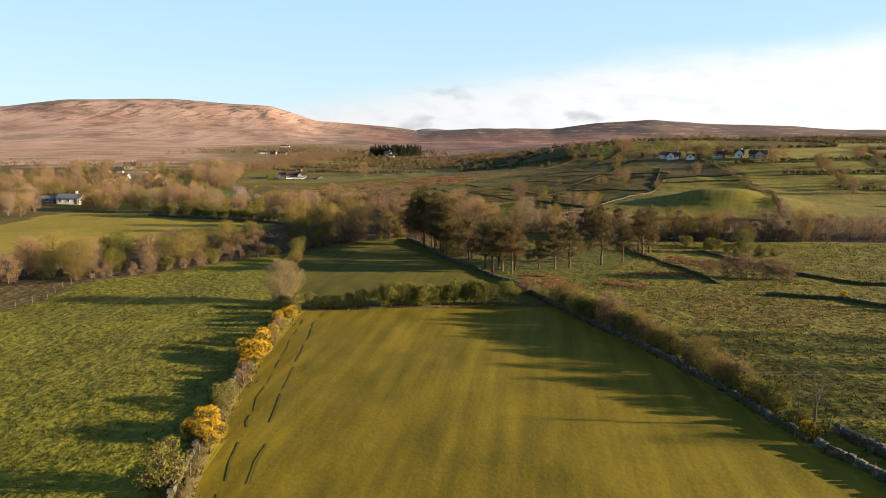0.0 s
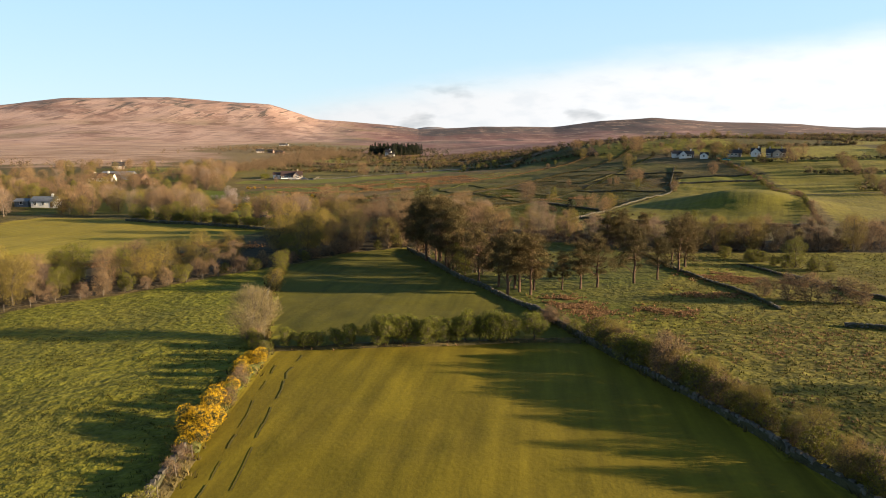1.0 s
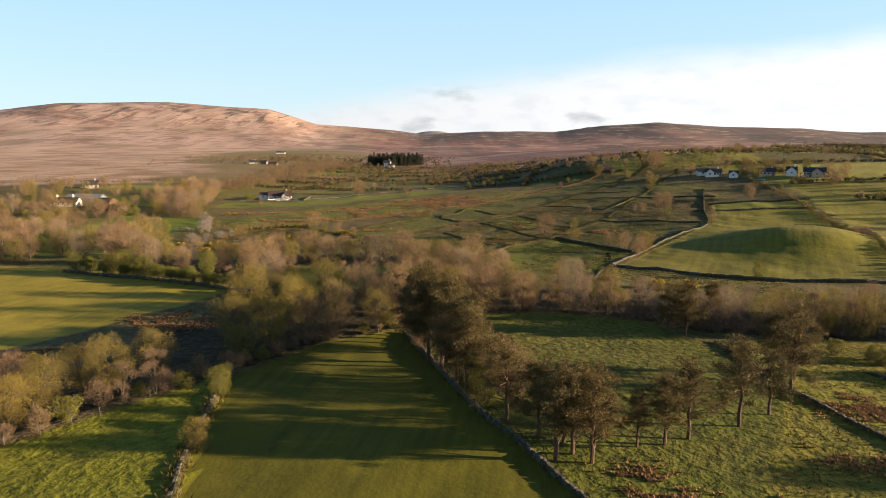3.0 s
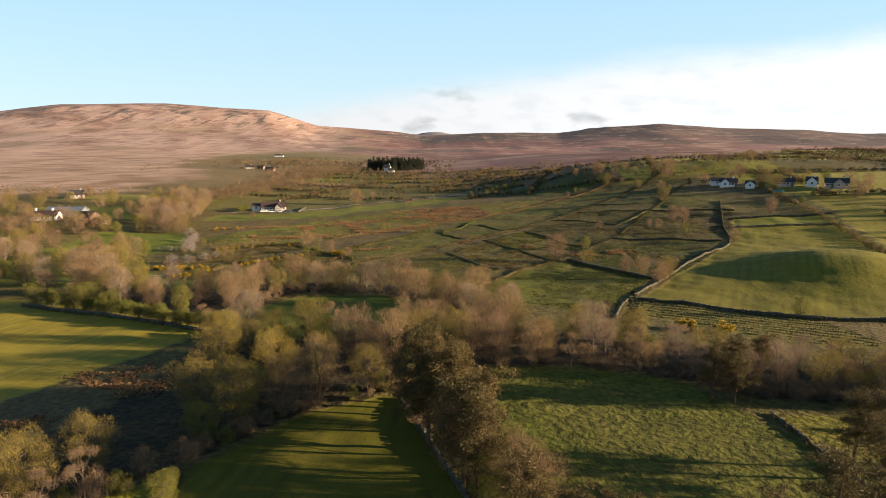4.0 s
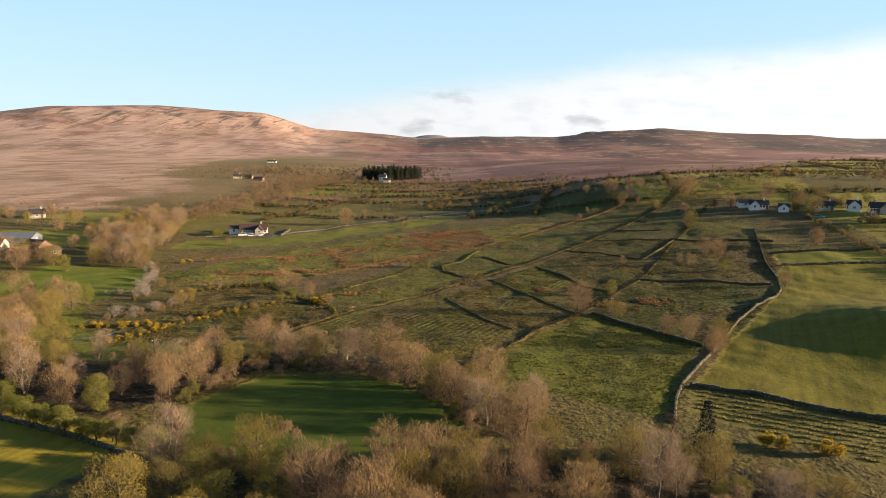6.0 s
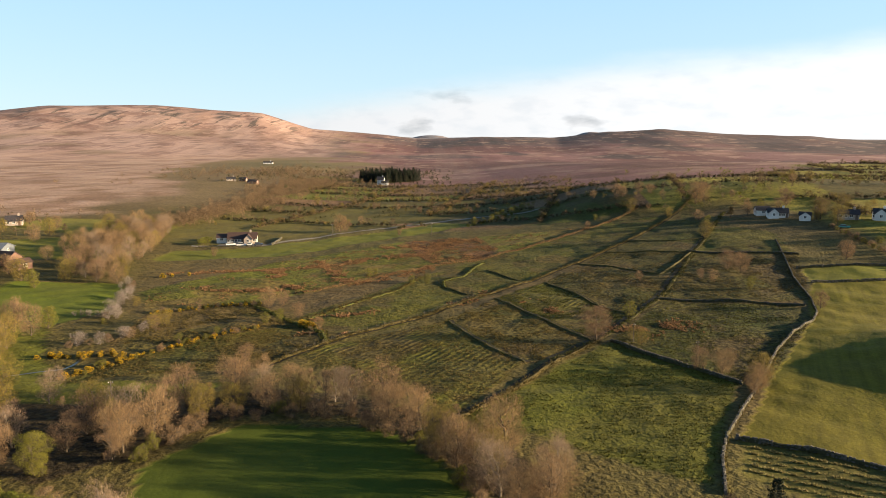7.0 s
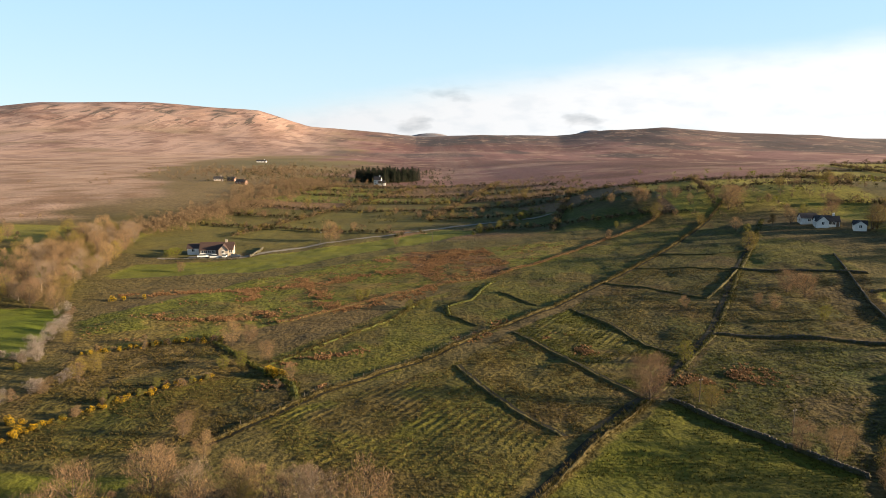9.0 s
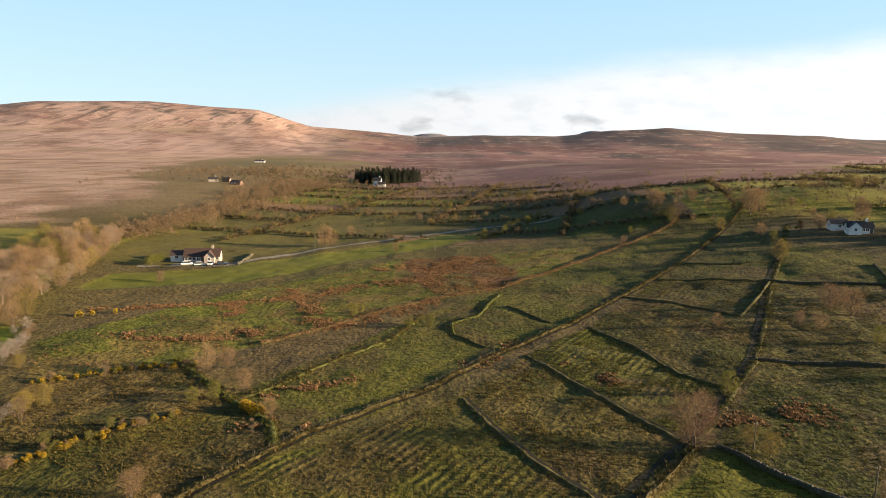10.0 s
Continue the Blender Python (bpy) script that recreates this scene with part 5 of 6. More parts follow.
strew([(-140, 300), (-200, 300), (-230, 370), (-160, 372), (-128, 345)], 8.5, {"bare": 6, "olive": 3, "grey": 1, "green": 0.6}, (0.75, 1.05), "trees round the farm", lambda x, y: not (inside([(-150, 322), (-112, 318), (-112, 338), (-145, 345)], np.array([x]), np.array([y]))[0]))
strew([(-150, 380), (-225, 400), (-260, 470), (-150, 470)], 16, {"bare": 5, "olive": 2, "green": 1, "pine": 0.6}, (0.7, 1.0), "trees round the farm", lambda x, y: not (-205 < x < -165 and y < 412))
strew([(-160, 210), (-120, 250), (-140, 255), (-220, 260), (-220, 200)], 8, {"bare": 4, "olive": 3, "grey": 2}, (0.8, 1.1), "trees beyond the sheep pasture", lambda x, y: abs(x + 0.564 * y) > 9 and not inside(SHEEP_FIELD, np.array([x]), np.array([y]))[0])
some("green", [(-160, 283, 1.4), (-57, 494, 0.5)], 1.0)
along([(-111, 432), (-109, 441)], 2.0, {"haw": 1}, (0.8, 1.0), 0.3, "garden hedge")
# trees on the slope with the houses
some("bare", [(128, 489, 1.4), (133, 491, 1.2), (130, 497, 1.1), (92, 511, 0.96), (96, 512, 0.78), (82, 524, 0.6), (63, 591, 0.5), (63, 556, 0.64), (-18, 570, 0.5), (-56, 482, 1.15), (-54, 485, 0.9), (-49, 516, 0.6), (-115, 613, 0.6), (-111, 650, 0.65), (179, 528, 0.6), (168, 475, 1.05), (115, 504, 0.5), (74, 555, 0.5), (19, 576, 0.45), (-33, 587, 0.46), (-50, 598, 0.55), (-106, 561, 0.45), (-128, 559, 0.5), (149, 495, 0.5), (103, 488, 0.4), (-25, 472, 0.4), (66, 461, 0.4), (151, 481, 0.45), (115, 450, 0.7), (106, 516, 0.8), (111, 512, 0.7)], 1.0, "bare trees on the upper slope")
some("olive", [(93, 486, 0.95), (108, 470, 0.6), (104, 413, 0.95), (46, 654, 0.85), (53, 652, 0.85), (48, 561, 0.46), (1, 561, 0.65), (-93, 621, 0.8), (165, 517, 0.7), (193, 532, 0.65), (201, 537, 0.9), (216, 544, 0.8), (-9, 731, 0.56), (226, 514, 0.7)], 1.0, "budding trees on the upper slope")
some("bare", [(152, 450, 1.0), (163, 434, 1.15), (183, 387, 1.0), (188, 389, 0.95), (140, 455, 0.75), (135, 366, 0.84), (137, 369, 0.6), (195, 524, 0.65), (247, 509, 0.66), (200, 420, 0.9), (204, 412, 0.9)], 1.0, "bare trees by the houses")
some("olive", [(161, 434, 1.2), (163, 421, 1.05), (178, 445, 1.15), (186, 436, 0.9)], 1.0, "budding trees by the houses")
some("green", [(200, 444, 1.1), (153, 470, 0.93), (31, 607, 0.66), (117, 444, 0.6), (74, 480, 0.5), (195, 432, 0.8)], 1.0, "green trees by the houses")
some("bush", [(158, 385, 1.1), (170, 398, 0.9), (176, 396, 0.8)], 1.0, "garden bushes by the houses")
along([(132, 452), (128, 450)], 2.5, {"pine": 1}, (0.5, 0.6), 0.4)
along([(157, 416), (149, 346)], 1.6, {"shrub": 3, "bush": 2}, (0.5, 0.8), 0.5, "hedge down the slope")
along([(149, 346), (129, 269), (111, 221)], 1.5, {"shrub": 3, "bush": 2}, (0.5, 0.85), 0.5, "hedge down the slope")
along([(205, 380), (190, 330), (175, 290)], 5.0, {"bare": 2, "olive": 2, "bush": 3}, (0.6, 0.9), 1.0, "hedge on the slope")
along([(240, 400), (225, 340), (205, 290)], 5.0, {"bare": 2, "olive": 2, "bush": 3}, (0.6, 0.9), 1.0, "hedge on the slope")
along([(10, 495), (25, 515), (45, 550)], 3.5, {"green": 2, "bush": 2}, (0.5, 0.8), 1.0, "bushes on the shaded slope")
along([(58, 160), (64, 150), (70, 142)], 2.5, {"bush": 1, "green": 0.5}, (0.8, 1.1), 0.8, "bushes by the wall")
along([(58, 169), (75, 168), (95, 166)], 2.6, {"thin": 3, "olive": 1}, (0.9, 1.15), 0.5, "row of slender trees")
some("shrub", [(50, 118, 1.2), (53, 117, 1.3), (56, 116, 1.2), (59, 115, 1.1), (48, 121, 0.9)], 1.2, "scrub in rough grazing")
# tall trees whose shadows reach into view
some("bare", [(60, 60, 0.9), (58, 66, 1.0), (63, 54, 0.9), (56, 72, 0.8), (66, 76, 0.9), (60, 47, 0.9)], 1.0, "tall bare hedgerow trees")
# the spruce stand behind the white house
strew([(-92, 872), (-60, 862), (-34, 880), (-26, 905), (-60, 915), (-94, 900)], 3.4, {"spruce": 1}, (0.75, 1.4), "dark spruce stand")


# ---------------------------------------------------------------- distant hedgerows and woods
def far_crowns(label, xs, ys, sizes, material, seed, n=46, leaf=0.34, name="distant_trees"):
    """Many far trees as one mesh: short stems and crowns of loose leaf clumps."""
    rng = np.random.default_rng(seed)
    hp = Heap()
    zs = ground_z(np.asarray(xs), np.asarray(ys))
    for x, y, z, s in zip(xs, ys, zs, sizes):
        c = np.array((x, y, z + 0.46 * s))
        hp.tube((x, y, z - 0.3), (x, y, z + 0.42 * s), 0.014 * s, 0.008 * s, 4)
        for k in range(4):
            d = unit(rng, 1)[0] * np.array((0.30, 0.30, 0.2)) * s
            hp.soup(leaf_soup(rng, c + d, 0.27 * s, n // 4, leaf * (0.5 + s / 12), 0.9, 0.35))
    ob = tagged(new(name, hp.mesh(name, material)), label, "trees", kind="stuff")
    return ob


frng = np.random.default_rng(33)


HOUSE_SPOTS = np.array([(148.5, 443), (155.5, 433), (171, 427), (181, 421), (188, 411), (146, 452), (160, 411)])


def hedge_lines(gap, share, seed):
    """Places about gap apart along the hedges that part the small far fields; share: how many of the edges are hedged."""
    rng = np.random.default_rng(seed)
    spots = []
    for iu in range(-6, 8):
        for iv in range(4, 20):
            for across in (True, False):
                if np.random.default_rng(1000 + 97 * (iu + 20) + 13 * iv + 7 * across).random() > share:
                    continue
                k = np.arange(0, 1, gap / (75 if across else 46))
                k = k + rng.normal(size=len(k)) * 0.008
                u, v = (75 * (iu + k), np.full(len(k), 46.0 * iv)) if across else (np.full(len(k), 75.0 * iu), 46 * (iv + k))
                # the fields lie askew
                yy = (v - 0.12 * u) / 1.03
                xx = u + 0.25 * yy
                spots.append(np.stack([xx + rng.normal(size=len(k)) * 0.5, yy + rng.normal(size=len(k)) * 0.5 + 3 * np.sin(xx / 23)], 1))
    p = np.concatenate(spots)
    x, y = p[:, 0], p[:, 1]
    ok = ((y > 490) | ((x > 172) & (y > 225))) & (np.abs(x) < y * 0.75 + 30) & (x > -130)
    ok &= np.hypot(x, y) + 1.3 * np.clip(x - 20, 0, 130) - 1.5 * np.clip(x - 200, 0, 400) < 815
    ok &= np.min(np.hypot(x[:, None] - HOUSE_SPOTS[:, 0], y[:, None] - HOUSE_SPOTS[:, 1]), 1) > 13
    ok &= ~inside(LAWN, x, y) & (away([(-54, 480), (-15, 513), (10, 531), (55, 545)], x, y) > 4) & (away([(115, 479), (158, 541)], x, y) > 3)
    return x[ok], y[ok]


for seed, (lab, ma, gap, share, lo, hi, leaves) in enumerate([
    ("distant brown bare hedgerows between small fields", FAR_TWIGS, 2.2, 0.8, 1.5, 3.2, 40),
    ("distant dark green hedgerow bushes", FAR_HEDGE, 1.5, 0.8, 1.5, 3.0, 40),
    ("distant olive hedgerow trees", OLIVE, 21.0, 0.8, 3.0, 5.5, 70),
    ("distant bare hedgerow trees", FAR_TWIGS, 13.0, 0.8, 3.0, 6.5, 80),
]):
    hx, hy = hedge_lines(gap, share, 80 + seed)
    far_crowns(lab, hx, hy, frng.uniform(lo, hi, len(hx)), ma, seed + 60, leaves, 0.55)
# thickets and single trees on the valley's upper floor
for seed, (lab, ma, count, lo, hi, x0, x1, y0, y1) in enumerate([
    ("brown bare thickets on the upper valley floor", FAR_TWIGS, 420, 2.0, 5.5, -128, 110, 560, 800),
    ("dark green scrub on the upper valley floor", FAR_HEDGE, 380, 1.6, 4.0, -128, 110, 540, 800),
    ("olive budding trees on the upper valley floor", OLIVE, 70, 3.0, 6.5, -128, 120, 500, 800),
    ("brown bare thickets among the upper fields", FAR_TWIGS, 170, 2.0, 5.5, 110, 330, 470, 660),
    ("dark green scrub round the upper fields", FAR_HEDGE, 150, 1.6, 4.0, 110, 330, 470, 660),
]):
    bx, by = frng.uniform(x0, x1, count * 5), frng.uniform(y0, y1, count * 5)
    ok = 0.65 * value_noise(bx, by * 2.2, 60, 140 + seed) + 0.35 * value_noise(bx, by, 17, 150 + seed) > 0.55
    ok &= (away([(-54, 480), (-15, 513), (10, 531), (55, 545)], bx, by) > 5) & ~inside(LAWN, bx, by)
    bx, by = bx[ok][:count], by[ok][:count]
    far_crowns(lab, bx, by, frng.uniform(lo, hi, len(bx)), ma, seed + 90, 56, 0.45)
# the wooded stream running up to the hill, and scattered trees on the plain's edge
n = 900
s = frng.random(n)
bx = np.interp(s, [0, 0.3, 0.6, 1], [-148, -134, -140, -122]) + frng.normal(size=n) * (6 + 14 * s)
by = np.interp(s, [0, 0.3, 0.6, 1], [478, 596, 729, 850]) + frng.normal(size=n) * 8
far_crowns("brown bare wood along the upper stream", bx, by, frng.uniform(3.5, 8, n), FAR_TWIGS, 71, 84, 0.42)
n = 260
bx, by = frng.uniform(-260, 10, n), frng.uniform(780, 1080, n)
ok = (bx > -240 + (by - 820) * 0.1)
far_crowns("scattered far trees below the hill", bx[ok], by[ok], frng.uniform(3, 8, ok.sum()), FAR_HEDGE, 72, 30, 0.8)
n = 500
bx, by = frng.normal(-190, 60, n), frng.normal(960, 80, n)
far_crowns("brown far trees below the long hill", bx, by, frng.uniform(3, 8, n), FAR_TWIGS, 73, 40, 0.6)
n = 60
bx, by = frng.uniform(150, 480, n), frng.uniform(480, 760, n)
far_crowns("scattered far trees among the upper fields", bx, by, frng.uniform(3, 7.5, n), GREEN, 74, 30, 0.75)
n = 110
bx, by = frng.uniform(-400, -175, n), frng.uniform(425, 520, n)
far_crowns("scattered trees at the edge of the plain", bx, by, frng.uniform(3, 8, n), FAR_TWIGS, 75, 40, 0.6)


# ---------------------------------------------------------------- rushes, bracken and grass tufts
def scatter_tufts(name, label, poly, count, high, blades, material, seed, patch=0.0, width=0.05):
    rng = np.random.default_rng(seed)
    xs0, ys0 = [p[0] for p in poly], [p[1] for p in poly]
    x, y = rng.uniform(min(xs0), max(xs0), count * 3), rng.uniform(min(ys0), max(ys0), count * 3)
    ok = inside(poly, x, y) & (value_noise(x, y, 7, seed) * 0.6 + value_noise(x, y, 2.5, seed + 1) * 0.4 > patch)
    x, y = x[ok][:count], y[ok][:count]
    hp = Heap()
    hp.soup(tufts(rng, x, y, high, blades, width))
    tagged(new(name, hp.mesh(name, material)), label, "grass", kind="stuff")


scatter_tufts("rush_tufts", "rush and dead grass tufts in rough grazing", [(17, 94), (44, 146), (42, 164), (110, 164), (110, 20), (34, 22), (29, 49), (23, 75)], 11000, 0.20, 5, RUSH, 101, 0.42, 0.10)
scatter_tufts("rush_tufts", "green tussocks in rough grazing", [(17, 94), (44, 146), (42, 164), (110, 164), (110, 20), (34, 22), (29, 49), (23, 75)], 11000, 0.20, 5, TUFT, 102, 0.40, 0.12)
scatter_tufts("bracken_patch", "brown dead bracken patches in rough grazing", [(20, 112), (60, 116), (100, 100), (60, 60), (34, 50), (24, 80)], 3000, 0.22, 6, BRACKEN, 103, 0.60, 0.10)
scatter_tufts("grass_tufts", "dark leafy tufts in the pasture", [(-60, 100), (-21.5, 94), (-20, 62), (-18, 30), (-80, 20), (-66, 85)], 7000, 0.2, 5, TUFT, 104, 0.42, 0.07)
for k, (po, ma) in enumerate([(FURROW_A, RUSH), (FURROW_B, RUSH), (FURROW_C, TUFT), (FURROW_D, RUSH), (EAST_LOT, TUFT), (EAST_LOT_B, RUSH), (GREEN_CORNER, TUFT), (GORSE_LOT, RUSH), (STREAM_LOT, RUSH), (LOW_LOT, RUSH)]):
    scatter_tufts("rush_tufts", "rushes and coarse grass in a small wet field", po, 3200, 0.24, 5, ma, 110 + k, 0.42, 0.12)
scatter_tufts("bracken_patch", "rusty dead bracken over the rough pasture", BRACKEN_LOT, 5200, 0.28, 7, BRACKEN, 130, 0.62, 0.20)
scatter_tufts("bracken_patch", "dense red-brown bracken bed", RED_BRACKEN, 3600, 0.26, 7, BRACKEN, 131, 0.48, 0.20)
scatter_tufts("bracken_patch", "dead bracken on the bank below the sheep pasture", [(-74, 150), (-62, 168), (-52, 190), (-48, 180), (-55, 162), (-70, 144)], 2400, 0.26, 7, BRACKEN, 132, 0.40, 0.18)


def bracken_drift(line, count, wide, seed, label="rusty dead bracken straggling along an old bank", material=BRACKEN, high=0.34):
    """Clumps of dead bracken strung out along a line."""
    rng = np.random.default_rng(seed)
    arr = np.array(pace_out(line, 0.5))
    q = arr[rng.integers(0, len(arr), count * 2)]
    off = rng.normal(size=count * 2) * wide
    x, y = q[:, 0] - q[:, 3] * off + rng.normal(size=count * 2), q[:, 1] + q[:, 2] * off + rng.normal(size=count * 2)
    ok = value_noise(x, y, 4.5, seed) * 0.6 + value_noise(x, y, 1.8, seed + 1) * 0.4 > 0.47
    hp = Heap()
    hp.soup(tufts(rng, x[ok][:count], y[ok][:count], high, 7, 0.20))
    tagged(new("bracken_patch", hp.mesh("bracken_patch", material)), label, "bracken", kind="stuff")


for k, (ln, num, wd) in enumerate([
    ([(-100, 372), (-82, 378), (-62, 383), (-45, 392)], 900, 1.2), ([(-66, 384), (-60, 368), (-52, 350)], 700, 1.5), ([(-52, 400), (-42, 376), (-35, 358)], 800, 1.3),
    ([(-80, 350), (-62, 348), (-50, 352)], 450, 1.2), ([(-34, 356), (-15, 374), (-6, 388)], 600, 1.6), ([(-45, 392), (-30, 406), (-14, 412)], 700, 2.2), ([(-30, 430), (-5, 440), (12, 446)], 800, 2.6),
    ([(-42, 310), (-30, 318), (-22, 322)], 250, 0.8), ([(-38, 300), (-28, 297)], 200, 1.0),
    ([(16, 121), (18.5, 113), (22, 104)], 900, 1.5), ([(43, 141), (52, 134), (60, 131)], 1000, 2.4), ([(27, 112), (33, 110)], 260, 1.2), ([(36, 124), (45, 120)], 300, 1.4),
    ([(-62, 182), (-52, 179), (-46, 174)], 700, 2.4), ([(38, 300), (52, 300), (60, 306)], 500, 2.5), ([(20, 330), (27, 318)], 300, 1.5), ([(0, 330), (12, 345)], 300, 1.5),
]):
    bracken_drift(ln, num, wd, 400 + 2 * k, high=0.34 if ln[0][1] > 200 else 0.24)


def planted_rows():
    """Rows of grassy planting mounds."""
    rng = np.random.default_rng(150)
    u, v = np.meshgrid(np.arange(-40, 60, 0.42), np.arange(-40, 40, 2.1))
    a = radians(121.5)
    x, y = 58 + u.ravel() * math.sin(a) + v.ravel() * math.cos(a), 216 + u.ravel() * math.cos(a) - v.ravel() * math.sin(a)
    ok = inside([(39.5, 226), (43.5, 235.5), (64, 222), (76, 216.5), (80, 199), (62, 201)], x, y) & (rng.random(x.size) < 0.85)
    x, y = x[ok] + rng.normal(size=ok.sum()) * 0.12, y[ok] + rng.normal(size=ok.sum()) * 0.12
    hp = Heap()
    hp.soup(tufts(rng, x, y, 0.30, 14, 0.17))
    tagged(new("planting_rows", hp.mesh("planting_rows", BLEACHED)), "rows of pale grassy planting mounds", "planting", kind="stuff")


planted_rows()
# ---------------------------------------------------------------- houses
def gz(x, y):
    return float(ground_z(np.array([x]), np.array([y]))[0])


def window(parent, x, y, z, w, h, facing):
    """A framed window on a wall whose outward side is -y (facing 0), +x (90) or -x (-90)."""
    ob = new("window")
    ob.parent = parent
    ob.matrix_basis = pose(x, y, z, 0, 0, facing)
    fr = Heap()
    for lo, hi in (((-w / 2, -0.06, 0), (-w / 2 + 0.09, 0.02, h)), ((w / 2 - 0.09, -0.06, 0), (w / 2, 0.02, h)), ((-w / 2, -0.06, h - 0.09), (w / 2, 0.02, h)), ((-w / 2 - 0.08, -0.12, -0.08), (w / 2 + 0.08, 0.02, 0.05)), ((-0.04, -0.05, 0), (0.04, 0.02, h))):
        fr.box(lo, hi)
    part("window_frame", fr, FRAME, ob)
    pa = Heap()
    pa.box((-w / 2 + 0.05, -0.02, 0.04), (w / 2 - 0.05, 0.03, h - 0.05))
    part("pane", pa, GLASS, ob)
    return ob


def gabled(parent, x0, x1, y0, y1, eave, ridge, along_x, wall_mat, roof_mat, over=0.35):
    """Walls with gables and a two-sided roof of real thickness."""
    w, r = Heap(), Heap()
    if along_x:
        ym = (y0 + y1) / 2
        w.add([(x0, y0, -0.6), (x1, y0, -0.6), (x1, y1, -0.6), (x0, y1, -0.6), (x0, y0, eave), (x1, y0, eave), (x1, y1, eave), (x0, y1, eave), (x0, ym, ridge), (x1, ym, ridge)], [(0, 1, 5, 4), (1, 2, 6, 9, 5), (2, 3, 7, 6), (3, 0, 4, 8, 7)])
        k = over * (ridge - eave) / (ym - y0)
        for s in (-1, 1):
            ye = y0 - over if s < 0 else y1 + over
            a = [(x0 - over, ye, eave - k + 0.05), (x1 + over, ye, eave - k + 0.05), (x1 + over, ym, ridge + 0.05), (x0 - over, ym, ridge + 0.05)]
            r.add(a + [(p, q, t + 0.16) for p, q, t in a], [(0, 3, 2, 1), (4, 5, 6, 7), (0, 1, 5, 4), (1, 2, 6, 5), (2, 3, 7, 6), (3, 0, 4, 7)])
    else:
        xm = (x0 + x1) / 2
        w.add([(x0, y0, -0.6), (x1, y0, -0.6), (x1, y1, -0.6), (x0, y1, -0.6), (x0, y0, eave), (x1, y0, eave), (x1, y1, eave), (x0, y1, eave), (xm, y0, ridge), (xm, y1, ridge)], [(0, 1, 5, 8, 4), (1, 2, 6, 5), (2, 3, 7, 9, 6), (3, 0, 4, 7)])
        k = over * (ridge - eave) / (xm - x0)
        for s in (-1, 1):
            xe = x0 - over if s < 0 else x1 + over
            a = [(xe, y0 - over, eave - k + 0.05), (xe, y1 + over, eave - k + 0.05), (xm, y1 + over, ridge + 0.05), (xm, y0 - over, ridge + 0.05)]
            r.add(a + [(p, q, t + 0.16) for p, q, t in a], [(0, 3, 2, 1), (4, 5, 6, 7), (0, 1, 5, 4), (1, 2, 6, 5), (2, 3, 7, 6), (3, 0, 4, 7)])
    return part("wall", w, wall_mat, parent), part("roof", r, roof_mat, parent)


def chimney(roof, x, y, z, material):
    h = Heap()
    h.box((x - 0.4, y - 0.3, z - 0.8), (x + 0.4, y + 0.3, z + 0.9))
    h.box((x - 0.48, y - 0.38, z + 0.9), (x + 0.48, y + 0.38, z + 1.02))
    for s in (-0.2, 0.2):
        h.tube((x + s, y, z + 1.0), (x + s, y, z + 1.35), 0.11, 0.09, 6)
    part("chimney", h, material, roof)


def door(parent, x, y, w=1.0, h=2.05, material=DOOR_PAINT):
    d = Heap()
    d.box((x - w / 2, y - 0.05, 0), (x + w / 2, y + 0.03, h))
    p = part("door", d, material, parent)
    k = Heap()
    k.box((x + w * 0.35, y - 0.1, 1.0), (x + w * 0.42, y - 0.04, 1.15))
    part("door_handle", k, WIRE, p)


def house(x, y, turn, length, depth, eave, ridge, wall_mat, roof_mat, label, windows=4, wing=None, chim=1, lift=0.0, name="house"):
    ob = tagged(new(name), label, "house")
    ob.matrix_basis = pose(x, y, gz(x, y) + lift, 0, 0, turn)
    wl, rf = gabled(ob, -length / 2, length / 2, 0, depth, eave, ridge, True, wall_mat, roof_mat)
    for k in range(chim):
        chimney(rf, length * (0.28 - 0.6 * k), depth / 2, ridge, wall_mat)
    span = [(-length / 2, length / 2)]
    if wing:
        a, b, out, we, wr = wing
        gabled(ob, a, b, -out, depth * 0.5, we, wr, False, wall_mat, roof_mat, 0.3)
        nwin = max(1, int((b - a) / 2.4))
        for k in range(nwin):
            window(ob, a + (b - a) * (k + 0.5) / nwin, -out, 0.95, min(1.1, (b - a) / nwin * 0.55), 1.2, 0)
        span = [(-length / 2, a), (b, length / 2)]
    tot = sum(q - p for p, q in span)
    first = True
    for p, q in span:
        n = max(0, round(windows * (q - p) / tot))
        for k in range(n):
            cx = p + (q - p) * (k + 0.5) / n
            if first and k == n - 1 and n > 1:
                door(ob, cx, 0)
                first = False
            else:
                window(ob, cx, 0, 0.95, 1.25, 1.15, 0)
    window(ob, length / 2, depth * 0.5, 0.95, 1.2, 1.1, 90)
    window(ob, -length / 2, depth * 0.5, 0.95, 1.2, 1.1, -90)
    return ob


# the bungalow in the valley
house(-94.8, 442.5, 10, 12.6, 7.5, 2.3, 4.7, CREAM, TILE, "long cream bungalow with a dark tiled roof", 6, (1.0, 4.6, 1.4, 2.3, 4.2), 1, 0.25)
house(-104.2, 443.0, 10, 4.4, 7.0, 2.3, 3.6, RENDERED, TILE, "small white garage beside the bungalow", 1, None, 0, 0.3, "garage")
